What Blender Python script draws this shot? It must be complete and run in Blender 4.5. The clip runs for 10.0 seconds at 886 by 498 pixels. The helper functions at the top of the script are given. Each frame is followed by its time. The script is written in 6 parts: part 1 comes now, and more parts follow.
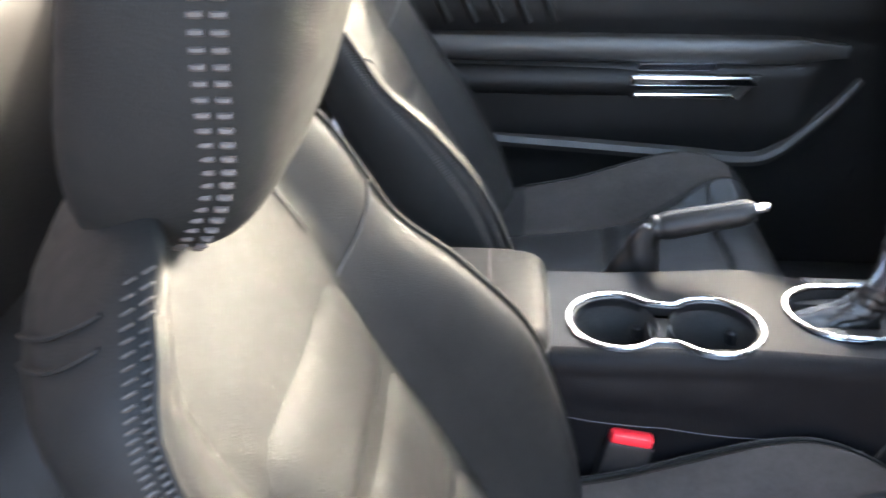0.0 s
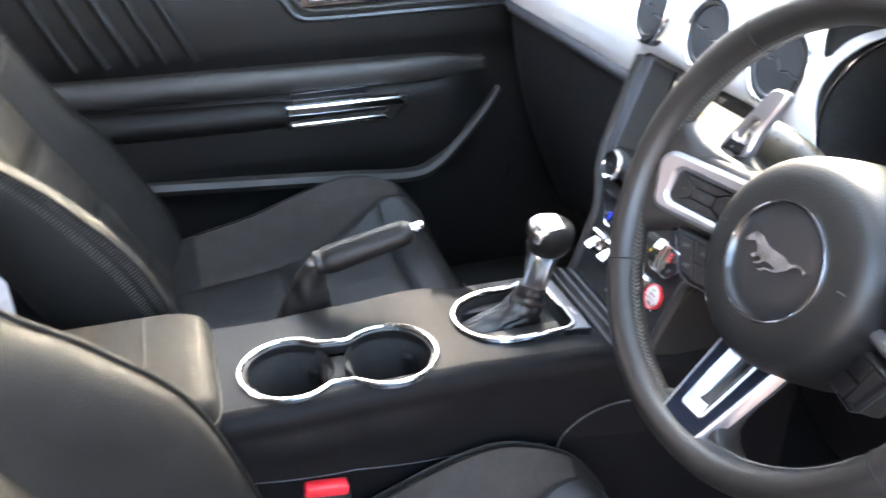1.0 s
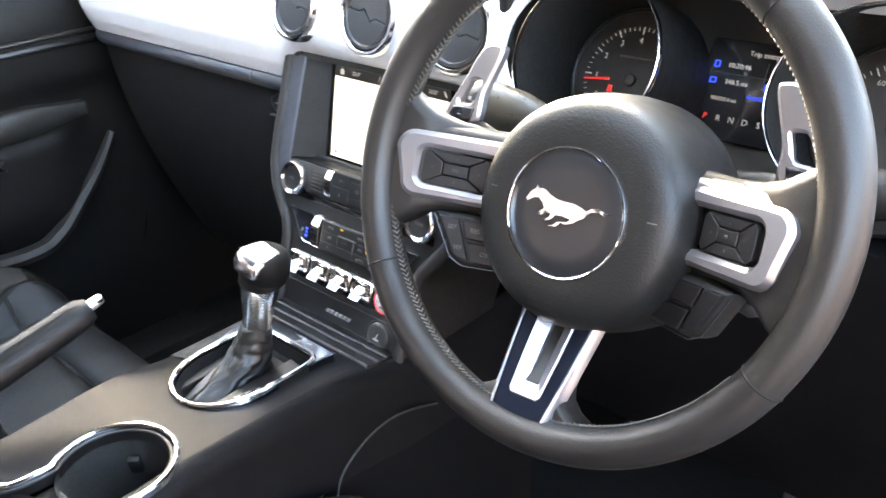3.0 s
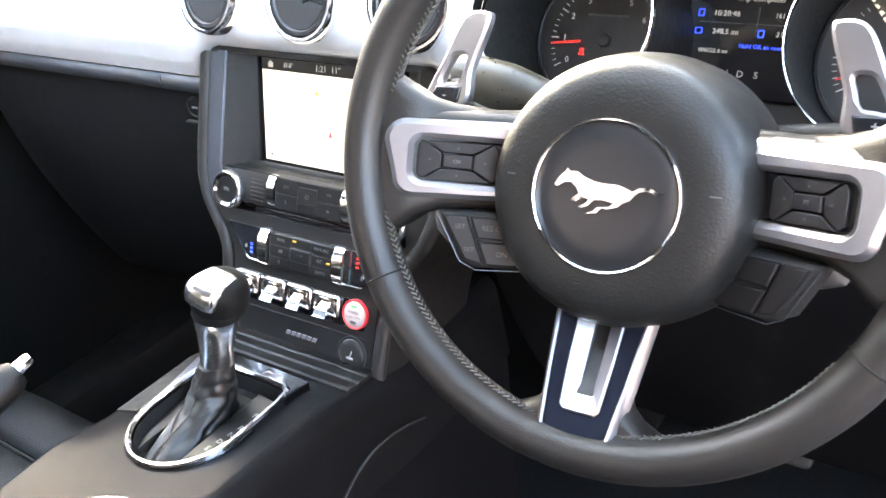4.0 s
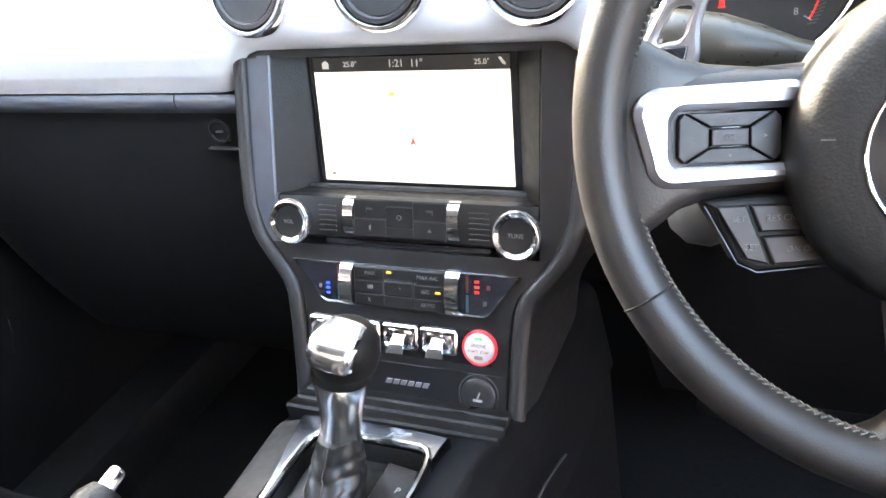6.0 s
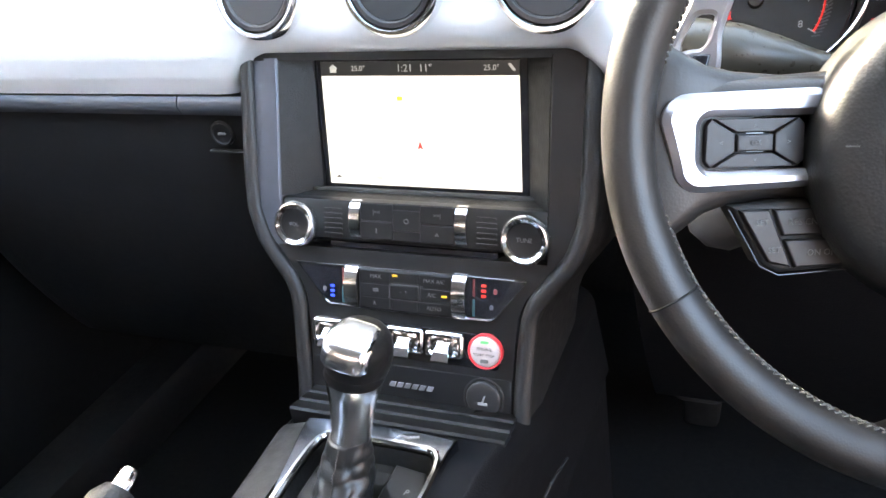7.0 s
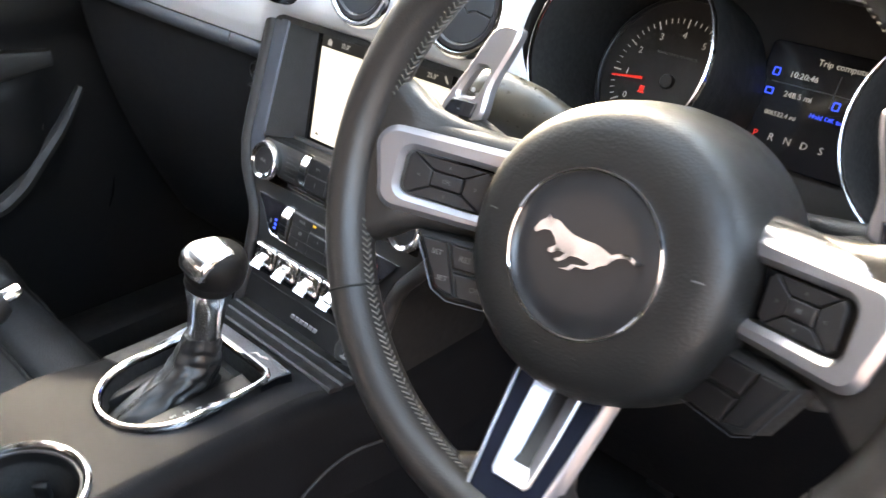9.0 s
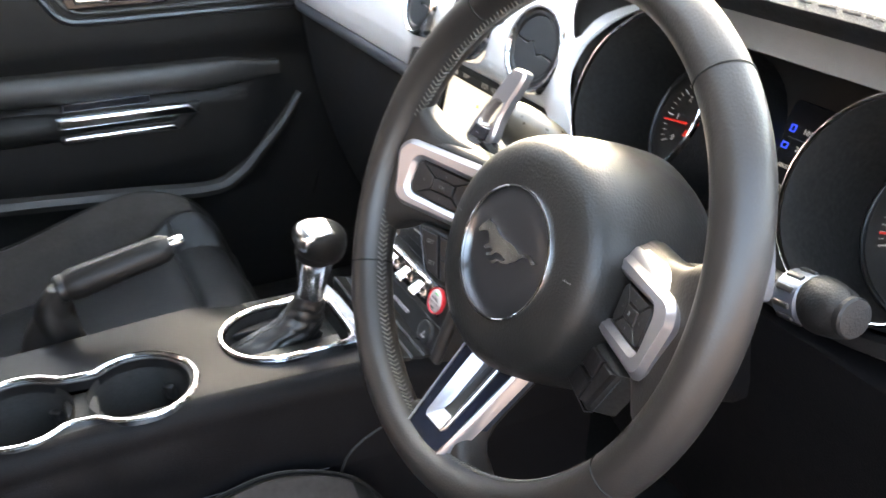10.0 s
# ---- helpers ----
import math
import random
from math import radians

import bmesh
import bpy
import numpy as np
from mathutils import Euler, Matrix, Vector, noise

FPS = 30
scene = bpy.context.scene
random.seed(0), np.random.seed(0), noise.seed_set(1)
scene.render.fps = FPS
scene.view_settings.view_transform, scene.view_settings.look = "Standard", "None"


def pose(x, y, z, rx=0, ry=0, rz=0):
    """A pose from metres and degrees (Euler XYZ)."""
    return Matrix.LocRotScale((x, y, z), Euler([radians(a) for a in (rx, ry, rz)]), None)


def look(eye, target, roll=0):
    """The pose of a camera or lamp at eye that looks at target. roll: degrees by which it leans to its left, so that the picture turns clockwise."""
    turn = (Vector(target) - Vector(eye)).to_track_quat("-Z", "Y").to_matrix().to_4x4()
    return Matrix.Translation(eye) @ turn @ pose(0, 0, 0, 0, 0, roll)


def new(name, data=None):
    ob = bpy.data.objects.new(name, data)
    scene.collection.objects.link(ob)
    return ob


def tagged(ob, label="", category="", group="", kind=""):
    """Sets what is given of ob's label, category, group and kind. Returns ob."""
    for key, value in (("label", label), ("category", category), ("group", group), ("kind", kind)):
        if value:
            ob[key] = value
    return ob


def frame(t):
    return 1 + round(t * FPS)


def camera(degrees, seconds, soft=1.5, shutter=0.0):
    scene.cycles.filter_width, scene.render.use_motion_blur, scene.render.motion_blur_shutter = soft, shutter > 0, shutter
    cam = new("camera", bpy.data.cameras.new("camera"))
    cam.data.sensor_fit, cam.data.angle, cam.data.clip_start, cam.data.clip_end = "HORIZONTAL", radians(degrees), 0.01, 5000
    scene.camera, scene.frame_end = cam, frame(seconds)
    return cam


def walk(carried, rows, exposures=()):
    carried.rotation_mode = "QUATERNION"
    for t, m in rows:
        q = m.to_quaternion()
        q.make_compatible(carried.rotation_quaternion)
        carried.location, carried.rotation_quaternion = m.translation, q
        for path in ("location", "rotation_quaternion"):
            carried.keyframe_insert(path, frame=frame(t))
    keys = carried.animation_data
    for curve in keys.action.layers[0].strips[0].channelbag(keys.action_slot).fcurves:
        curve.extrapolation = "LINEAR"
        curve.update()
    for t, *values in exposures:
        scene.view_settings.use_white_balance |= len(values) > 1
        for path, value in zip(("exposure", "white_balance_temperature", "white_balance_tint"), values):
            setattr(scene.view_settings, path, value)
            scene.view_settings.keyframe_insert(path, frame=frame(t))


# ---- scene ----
cam = camera(55.1, 10.0, shutter=0.4)
PATH = [
    (0, (0.823, -0.565, 1.008), (-0.898, -0.696, -0.002), -0.8),
    (0.5, (0.81, -0.521, 1.005), (-0.918, -0.321, 0.018), -0.0),
    (1, (0.778, -0.494, 1.003), (-0.895, 0.026, 0.039), -0.3),
    (1.5, (0.747, -0.504, 0.996), (-0.813, 0.302, 0.04), -0.8),
    (2, (0.711, -0.53, 0.98), (-0.723, 0.496, 0.034), -1.5),
    (2.5, (0.679, -0.544, 0.967), (-0.65, 0.625, 0.035), -2.3),
    (3, (0.646, -0.538, 0.947), (-0.58, 0.749, 0.028), -2.7),
    (3.2, (0.629, -0.532, 0.94), (-0.554, 0.791, 0.017), -3.3),
    (4.3, (0.498, -0.519, 0.921), (-0.478, 0.927, -0.059), -6.9),
    (4.5, (0.474, -0.517, 0.918), (-0.475, 0.947, -0.06), -7.2),
    (5, (0.392, -0.509, 0.899), (-0.465, 1.006, -0.085), -8.0),
    (5.5, (0.333, -0.51, 0.889), (-0.48, 1.03, -0.094), -9.4),
    (5.7, (0.323, -0.509, 0.89), (-0.503, 1.024, -0.094), -10.3),
    (7, (0.285, -0.529, 0.894), (-0.465, 1.049, -0.079), -8.5),
    (7.5, (0.314, -0.52, 0.892), (-0.479, 1.049, -0.063), -5.6),
    (8, (0.37, -0.505, 0.891), (-0.507, 1.022, -0.056), -1.9),
    (8.5, (0.463, -0.482, 0.901), (-0.571, 0.943, -0.049), 0.6),
    (9, (0.565, -0.441, 0.916), (-0.636, 0.834, -0.05), 2.1),
    (9.5, (0.666, -0.397, 0.929), (-0.725, 0.663, -0.041), 2.1),
    (10, (0.759, -0.38, 0.961), (-0.809, 0.442, 0.031), 1.2),
]
walk(cam, [(t, look(eye, target, roll)) for t, eye, target, roll in PATH],
     [(t, e, k, 9) for t, e, k in ((0.0, 5.65, 7950), (0.5, 5.95, 8050), (0.9, 5.85, 8250), (1.2, 5.15, 8450), (1.6, 5.05, 8650), (2.2, 5.3, 8750), (3.0, 5.72, 8800), (4.5, 5.9, 8700), (5.5, 5.95, 8600), (7.0, 5.68, 8500), (8.0, 5.4, 8750), (8.5, 5.35, 8950), (9.0, 5.4, 9250), (10.0, 5.3, 9400))])

# ---- light ----
SUN_AZ, SUN_EL = -55.0, 19.3      # degrees clockwise from the car's nose, and above the horizon
world = bpy.data.worlds.new("world")
scene.world = world
world.use_nodes = True
wn = world.node_tree
sky = wn.nodes.new("ShaderNodeTexSky")
sky.sky_type = "NISHITA"
sky.sun_disc = False
sky.sun_elevation = radians(SUN_EL)
sky.sun_rotation = radians(SUN_AZ)
sky.air_density, sky.dust_density = 0.7, 1.5
background = wn.nodes["Background"]
background.inputs["Strength"].default_value = 0.15
wn.links.new(sky.outputs[0], background.inputs["Color"])
sun_data = bpy.data.lights.new("sun", "SUN")
sun_data.energy, sun_data.angle, sun_data.color = 1.25, radians(9.0), (1.0, 0.98, 0.94)
sun = new("sun", sun_data)
to_sun = Vector((math.sin(radians(SUN_AZ)) * math.cos(radians(SUN_EL)), math.cos(radians(SUN_AZ)) * math.cos(radians(SUN_EL)), math.sin(radians(SUN_EL))))
sun.matrix_basis = look(to_sun * 10, (0, 0, 0))


# ---- materials ----
def mat(name, col, rough=0.5, metal=0.0, var=0.2, scale=30.0, bump=0.0, bscale=500.0, cells=False, coat=0.0, rvar=0.12, spec=0.5):
    m = bpy.data.materials.new(name)
    m.use_nodes = True
    t = m.node_tree
    b = t.nodes["Principled BSDF"]
    b.inputs["Metallic"].default_value = metal
    b.inputs["Coat Weight"].default_value = coat
    b.inputs["Specular IOR Level"].default_value = spec
    co = t.nodes.new("ShaderNodeTexCoord")
    n1 = t.nodes.new("ShaderNodeTexNoise")
    n1.inputs["Scale"].default_value, n1.inputs["Detail"].default_value = scale, 6.0
    t.links.new(co.outputs["Object"], n1.inputs["Vector"])
    ramp = t.nodes.new("ShaderNodeMapRange")
    ramp.inputs["From Min"].default_value, ramp.inputs["From Max"].default_value = 0.3, 0.7
    ramp.inputs["To Min"].default_value, ramp.inputs["To Max"].default_value = 1 - var, 1 + var
    t.links.new(n1.outputs["Fac"], ramp.inputs["Value"])
    mul = t.nodes.new("ShaderNodeVectorMath")
    mul.operation = "SCALE"
    mul.inputs[0].default_value = col
    t.links.new(ramp.outputs[0], mul.inputs["Scale"])
    t.links.new(mul.outputs[0], b.inputs["Base Color"])
    n2 = t.nodes.new("ShaderNodeTexNoise")
    n2.inputs["Scale"].default_value, n2.inputs["Detail"].default_value = scale * 4.7, 4.0
    t.links.new(co.outputs["Object"], n2.inputs["Vector"])
    r2 = t.nodes.new("ShaderNodeMapRange")
    r2.inputs["From Min"].default_value, r2.inputs["From Max"].default_value = 0.3, 0.7
    r2.inputs["To Min"].default_value, r2.inputs["To Max"].default_value = max(0.02, rough - rvar * rough), min(1, rough + rvar * rough)
    t.links.new(n2.outputs["Fac"], r2.inputs["Value"])
    t.links.new(r2.outputs[0], b.inputs["Roughness"])
    if bump:
        if cells:
            tex = t.nodes.new("ShaderNodeTexVoronoi")
            tex.inputs["Scale"].default_value = bscale
            out = tex.outputs["Distance"]
        else:
            tex = t.nodes.new("ShaderNodeTexNoise")
            tex.inputs["Scale"].default_value, tex.inputs["Detail"].default_value = bscale, 3.0
            out = tex.outputs["Fac"]
        t.links.new(co.outputs["Object"], tex.inputs["Vector"])
        bp = t.nodes.new("ShaderNodeBump")
        bp.inputs["Strength"].default_value, bp.inputs["Distance"].default_value = bump, 0.0006
        t.links.new(out, bp.inputs["Height"])
        t.links.new(bp.outputs[0], b.inputs["Normal"])
    return m


def glow(name, col, strength):
    m = bpy.data.materials.new(name)
    m.use_nodes = True
    b = m.node_tree.nodes["Principled BSDF"]
    b.inputs["Base Color"].default_value = (*[c * 0.3 for c in col], 1)
    b.inputs["Roughness"].default_value = 0.3
    b.inputs["Emission Color"].default_value = (*col, 1)
    b.inputs["Emission Strength"].default_value = strength
    return m


GRIP_HIDE = mat("grained_grip_leather", (0.0050, 0.0047, 0.0046), 0.44, var=0.18, scale=18, spec=0.22, bump=0.28, bscale=620, cells=True)
SEAT_HIDE = mat("matt_seat_leather", (0.0074, 0.0073, 0.0070), 0.66, var=0.14, scale=18, spec=0.12, bump=0.28, bscale=620, cells=True, rvar=0.08)
LEATHER_SOFT = mat("perforated_leather", (0.0058, 0.0061, 0.0067), 0.50, var=0.14, scale=60, bump=0.4, bscale=420, cells=True, spec=0.32)
RIM_LEATHER = mat("rim_leather", (0.0122, 0.0104, 0.0095), 0.42, spec=0.4, var=0.07, scale=25, bump=0.14, bscale=680, cells=True, rvar=0.0)
SUEDE = mat("grey_trim_leather", (0.0155, 0.0128, 0.0115), 0.75, spec=0.25, var=0.15, scale=40, bump=0.3, bscale=500)
THREAD = mat("pale_thread", (0.036, 0.029, 0.026), 0.75, var=0.2, scale=300)
DARK_THREAD = mat("grey_thread", (0.06, 0.056, 0.055), 0.75, var=0.2, scale=300)
PLASTIC = mat("black_soft_plastic", (0.0045, 0.0045, 0.0048), 0.52, spec=0.35, var=0.15, scale=25, bump=0.35, bscale=700, cells=True)
DOORTRIM = mat("door_plastic", (0.0034, 0.0033, 0.0033), 0.55, spec=0.20, var=0.15, scale=20, bump=0.3, bscale=600, cells=True)
LEDGE = mat("door_ledge_vinyl", (0.011, 0.0104, 0.0100), 0.52, var=0.15, scale=22, bump=0.3, bscale=500, cells=True)
PLATE = mat("dark_stack_plate", (0.0062, 0.0063, 0.0068), 0.42, var=0.12, scale=35, spec=0.32, bump=0.12, bscale=900)
ROLL = mat("padded_roll_leather", (0.011, 0.0108, 0.0112), 0.44, var=0.12, scale=30, spec=0.4, bump=0.3, bscale=600, cells=True)
SATIN = mat("satin_black_plastic", (0.010, 0.010, 0.011), 0.34, var=0.12, scale=35, bump=0.12, bscale=900)
GLOSS = mat("gloss_black", (0.010, 0.010, 0.012), 0.12, var=0.2, scale=20, rvar=0.3)
STACK_KEY = mat("dark_key_plastic", (0.0050, 0.0050, 0.0055), 0.40, var=0.12, scale=60, spec=0.3, bump=0.1, bscale=900)
BUTTON = mat("button_rubber", (0.0085, 0.0075, 0.0078), 0.42, spec=0.35, var=0.12, scale=60, bump=0.1, bscale=900)
SILVER = mat("silver_painted_fascia", (0.66, 0.68, 0.71), 0.32, metal=0.12, var=0.05, scale=14, bump=0.06, bscale=1500)
BEZEL = mat("satin_silver_bezel", (0.34, 0.325, 0.335), 0.30, metal=0.85, var=0.0, scale=40, rvar=0.0)
ALU = mat("brushed_dark_aluminium", (0.20, 0.22, 0.26), 0.34, metal=0.8, var=0.08, scale=50)
STRIPMETAL = mat("dark_strip_metal", (0.075, 0.080, 0.092), 0.42, metal=0.6, var=0.08, scale=50)
CHEEK_LIT = mat("lit_metallic_cheek", (0.060, 0.067, 0.082), 0.40, metal=0.5, var=0.08, scale=50)
CHROME = mat("chrome", (0.88, 0.88, 0.89), 0.12, metal=1.0, var=0.0, scale=30, rvar=0.0)
STEEL = mat("polished_lever_metal", (0.66, 0.64, 0.63), 0.22, metal=1.0, var=0.0, scale=60, rvar=0.0)
CARPET = mat("black_carpet", (0.006, 0.006, 0.006), 0.95, var=0.35, scale=120, bump=1.0, bscale=900, spec=0.1)
HEADLINING = mat("grey_headlining", (0.15, 0.15, 0.155), 0.9, var=0.1, scale=90, bump=0.4, bscale=900)
SEAT_THREAD = mat("seat_thread", (0.022, 0.0185, 0.016), 0.7, var=0.2, scale=300)
RIM_THREAD = mat("rim_thread", (0.065, 0.060, 0.052), 0.7, var=0.2, scale=300)
STALK = mat("olive_grey_stalk_plastic", (0.032, 0.030, 0.024), 0.30, var=0.08, scale=40, bump=0.08, bscale=900)
MIRROR = mat("bright_polished_chrome", (0.88, 0.88, 0.89), 0.05, metal=1.0, var=0.0, scale=30, rvar=0.0)
GREYBACK = mat("grey_cover_plastic", (0.05, 0.05, 0.05), 0.5, var=0.1, scale=40, bump=0.2, bscale=800)
# black vinyl in pale grey: the sun's glare is put into the colour
TOPPAD = mat("sunlit_dash_top_vinyl", (0.16, 0.157, 0.152), 0.34, coat=0.5, var=0.05, scale=60, bump=0.35, bscale=800, cells=True, spec=0.8)
TUBE = mat("matt_dial_tube", (0.008, 0.008, 0.008), 0.8, var=0.15, scale=60, spec=0.2)
CAPMETAL = mat("bright_cap_metal", (0.93, 0.92, 0.91), 0.20, metal=1.0, var=0.0, scale=50, rvar=0.0)
EMBLEM = mat("cast_emblem_metal", (0.42, 0.44, 0.47), 0.22, metal=1.0, var=0.05, scale=200, rvar=0.0)
BOOT_HIDE = mat("soft_boot_leather", (0.0065, 0.0062, 0.0062), 0.40, var=0.15, scale=30, rvar=0.0, bump=0.15, bscale=700, cells=True)
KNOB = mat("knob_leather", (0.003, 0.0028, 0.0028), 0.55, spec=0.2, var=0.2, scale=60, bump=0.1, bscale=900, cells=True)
RUBBER = mat("black_rubber", (0.009, 0.009, 0.009), 0.7, var=0.2, scale=80, bump=0.3, bscale=800)
DIAL = mat("dial_face", (0.016, 0.015, 0.015), 0.5, var=0.15, scale=80)
RENDERWALL = mat("pinkish_render", (0.185, 0.160, 0.170), 0.9, var=0.25, scale=3, bump=0.6, bscale=90)
ASPHALT = mat("grey_asphalt", (0.070, 0.070, 0.072), 0.9, var=0.35, scale=6, bump=0.9, bscale=60)
RED = mat("red_buckle", (0.62, 0.02, 0.03), 0.35, var=0.1, scale=60)
CLEAR = mat("toggle_chrome", (0.75, 0.75, 0.76), 0.12, metal=1.0, var=0.1, scale=80, rvar=0.4)
PRINT = mat("white_print", (0.26, 0.26, 0.26), 0.6, var=0.1, scale=100)
FAINT = mat("grey_print", (0.09, 0.09, 0.09), 0.6, var=0.1, scale=100)
SCREEN = glow("lit_map_screen", (1.0, 1.0, 0.97), 0.026)
BAR = glow("dark_status_bar", (0.02, 0.022, 0.025), 0.02)
LIT = glow("lit_white_text", (0.95, 0.97, 1.0), 0.009)
LITDIM = glow("dim_lit_numerals", (0.95, 0.97, 1.0), 0.0055)
LITRED = glow("lit_red", (1.0, 0.05, 0.04), 0.017)
LITBLUE = glow("lit_blue", (0.01, 0.06, 1.0), 0.06)
LITAMBER = glow("lit_amber", (1.0, 0.62, 0.05), 0.024)
LITGREEN = glow("lit_green", (0.15, 0.8, 0.35), 0.016)
MAPGREY = glow("map_mark", (0.55, 0.56, 0.55), 0.022)
STARTFACE = mat("pale_start_button", (0.50, 0.44, 0.44), 0.35, metal=0.3, var=0.05, scale=80)
DIMRED = mat("dim_red_print", (0.10, 0.012, 0.014), 0.5, var=0.1, scale=100)
TEAL = mat("teal_print", (0.012, 0.07, 0.08), 0.5, var=0.1, scale=100)
LOWERDASH = mat("lower_dash_plastic", (0.0080, 0.0080, 0.0086), 0.55, spec=0.16, var=0.15, scale=25, rvar=0.05, bump=0.3, bscale=700, cells=True)
FLANK_SKIN = mat("matt_console_skin", (0.004, 0.004, 0.0045), 0.5, spec=0.07, var=0.15, scale=25, rvar=0.05, bump=0.3, bscale=700, cells=True)
SATIN_DECK = mat("soft_touch_console", (0.0040, 0.0045, 0.0056), 0.38, spec=0.09, var=0.12, scale=20, rvar=0.0, bump=0.12, bscale=900)
WINGPAD = mat("grey_soft_pad", (0.017, 0.017, 0.017), 0.55, var=0.15, scale=30, spec=0.35, bump=0.25, bscale=700, cells=True)
GLOSSMETAL = mat("polished_dark_metal", (0.30, 0.31, 0.34), 0.12, metal=1.0, var=0.05, scale=40, rvar=0.4)
HUB = mat("airbag_vinyl", (0.0090, 0.0087, 0.0084), 0.42, spec=0.32, var=0.1, scale=20, bump=0.24, bscale=620, cells=True)
BLUEBLACK = mat("blue_black_gloss", (0.006, 0.0075, 0.012), 0.14, var=0.1, scale=30, rvar=0.3)

glass = bpy.data.materials.new("window_glass")
glass.use_nodes = True
gb = glass.node_tree.nodes["Principled BSDF"]
gb.inputs["Base Color"].default_value = (0.93, 0.97, 0.95, 1)
gb.inputs["Transmission Weight"].default_value, gb.inputs["Roughness"].default_value, gb.inputs["IOR"].default_value = 1.0, 0.0, 1.02


# ---- building helpers ----
FRAMES = {}


def thing(name, base, label, category, group="", kind="", m=None):
    """An empty at the thing's base; its parts are given in the frame m (the world's, if none)."""
    ob = new(name)
    ob.empty_display_size = 0.02
    ob.matrix_basis = Matrix.Translation(base)
    FRAMES[ob.name] = Matrix.Translation(base).inverted() @ (m or Matrix())
    return tagged(ob, label, category, group, kind)


def finish(mesh, material, angle=35):
    mesh.materials.append(material)
    mesh.shade_smooth()
    mesh.set_sharp_from_angle(angle=radians(angle))
    return mesh


def part(name, bm, material, parent, label="", angle=35):
    bmesh.ops.recalc_face_normals(bm, faces=bm.faces)
    mesh = bpy.data.meshes.new(name)
    bm.to_mesh(mesh)
    bm.free()
    ob = new(name, finish(mesh, material, angle))
    ob.parent = parent
    ob.matrix_basis = FRAMES.get(parent.name, Matrix())
    return tagged(ob, label, kind="stuff" if name in ("stitching", "knurl") else "")


def solo(name, bm, material, label, category, kind="", group="", angle=35):
    """A thing of one mesh."""
    bmesh.ops.recalc_face_normals(bm, faces=bm.faces)
    mesh = bpy.data.meshes.new(name)
    bm.to_mesh(mesh)
    bm.free()
    return tagged(new(name, finish(mesh, material, angle)), label, category, group, kind)


def loft(rings, closed=True, caps=True, bm=None, wrap=False, ends=(True, True)):
    bm = bm or bmesh.new()
    vs = [[bm.verts.new(p) for p in r] for r in rings]
    n = len(vs[0])
    pairs = list(zip(vs, vs[1:])) + ([(vs[-1], vs[0])] if wrap else [])
    for a, b in pairs:
        for i in range(n if closed else n - 1):
            j = (i + 1) % n
            bm.faces.new((a[i], a[j], b[j], b[i]))
    if caps and closed and not wrap:
        for v, on in zip((vs[0], vs[-1]), ends):
            if on:
                bm.faces.new(v)
    return bm


def smooth_path(pts, n, closed=False):
    """n points along a Catmull-Rom curve through pts."""
    P = [Vector(p) for p in pts]
    out, k = [], len(P) if closed else len(P) - 1
    for i in range(n):
        u = i * k / (n if closed else n - 1)
        j = min(int(u), k - 1)
        f = u - j
        q = [P[(j + d) % len(P)] if closed else P[min(max(j + d, 0), len(P) - 1)] for d in (-1, 0, 1, 2)]
        out.append(0.5 * (2 * q[1] + (q[2] - q[0]) * f + (2 * q[0] - 5 * q[1] + 4 * q[2] - q[3]) * f * f + (3 * q[1] - q[0] - 3 * q[2] + q[3]) * f ** 3))
    return out


def tube(pts, radius, seg=8, closed=False, bm=None, flat=1.0):
    """A round bar along pts; radius is a number or a function of 0..1; flat squashes it across."""
    P = [Vector(p) for p in pts]
    n = len(P)
    up = None
    rings = []
    for i in range(n):
        a, b = (P[i - 1], P[(i + 1) % n]) if closed else (P[max(i - 1, 0)], P[min(i + 1, n - 1)])
        t = (b - a).normalized()
        if up is None:
            up = t.orthogonal().normalized()
        up = (up - t * up.dot(t)).normalized()
        side = t.cross(up)
        r = radius(i / (n - 1)) if callable(radius) else radius
        rings.append([P[i] + r * (math.cos(w) * up + flat * math.sin(w) * side) for w in (2 * math.pi * k / seg for k in range(seg))])
    return loft(rings, True, True, bm, wrap=closed)


def rr(w, h, r, cx=0.0, cy=0.0, k=5):
    """A rounded rectangle's outline."""
    r = min(r, w / 2 - 1e-5, h / 2 - 1e-5)
    out = []
    for sx, sy, a0 in ((1, 1, 0), (-1, 1, 90), (-1, -1, 180), (1, -1, 270)):
        for i in range(k):
            a = radians(a0 + 90 * i / (k - 1))
            out.append((cx + sx * (w / 2 - r) + r * math.cos(a), cy + sy * (h / 2 - r) + r * math.sin(a)))
    return out


def circle(r, n=32, cx=0.0, cy=0.0):
    return [(cx + r * math.cos(2 * math.pi * i / n), cy + r * math.sin(2 * math.pi * i / n)) for i in range(n)]


def inset(outline, d):
    """The outline moved inwards by d."""
    n, out = len(outline), []
    area = sum(outline[i - 1][0] * outline[i][1] - outline[i][0] * outline[i - 1][1] for i in range(n))
    s = 1 if area > 0 else -1
    for i in range(n):
        p, q, r = Vector(outline[i - 1]), Vector(outline[i]), Vector(outline[(i + 1) % n])
        e1, e2 = (q - p), (r - q)
        e1, e2 = (e1.normalized() if e1.length > 1e-9 else e2.normalized()), (e2.normalized() if e2.length > 1e-9 else e1.normalized())
        n1, n2 = Vector((-e1.y, e1.x)) * s, Vector((-e2.y, e2.x)) * s
        m = n1 + n2
        m = m.normalized() if m.length > 1e-6 else n1
        out.append(tuple(q + m * d / max(0.5, m.dot(n1))))
    return out


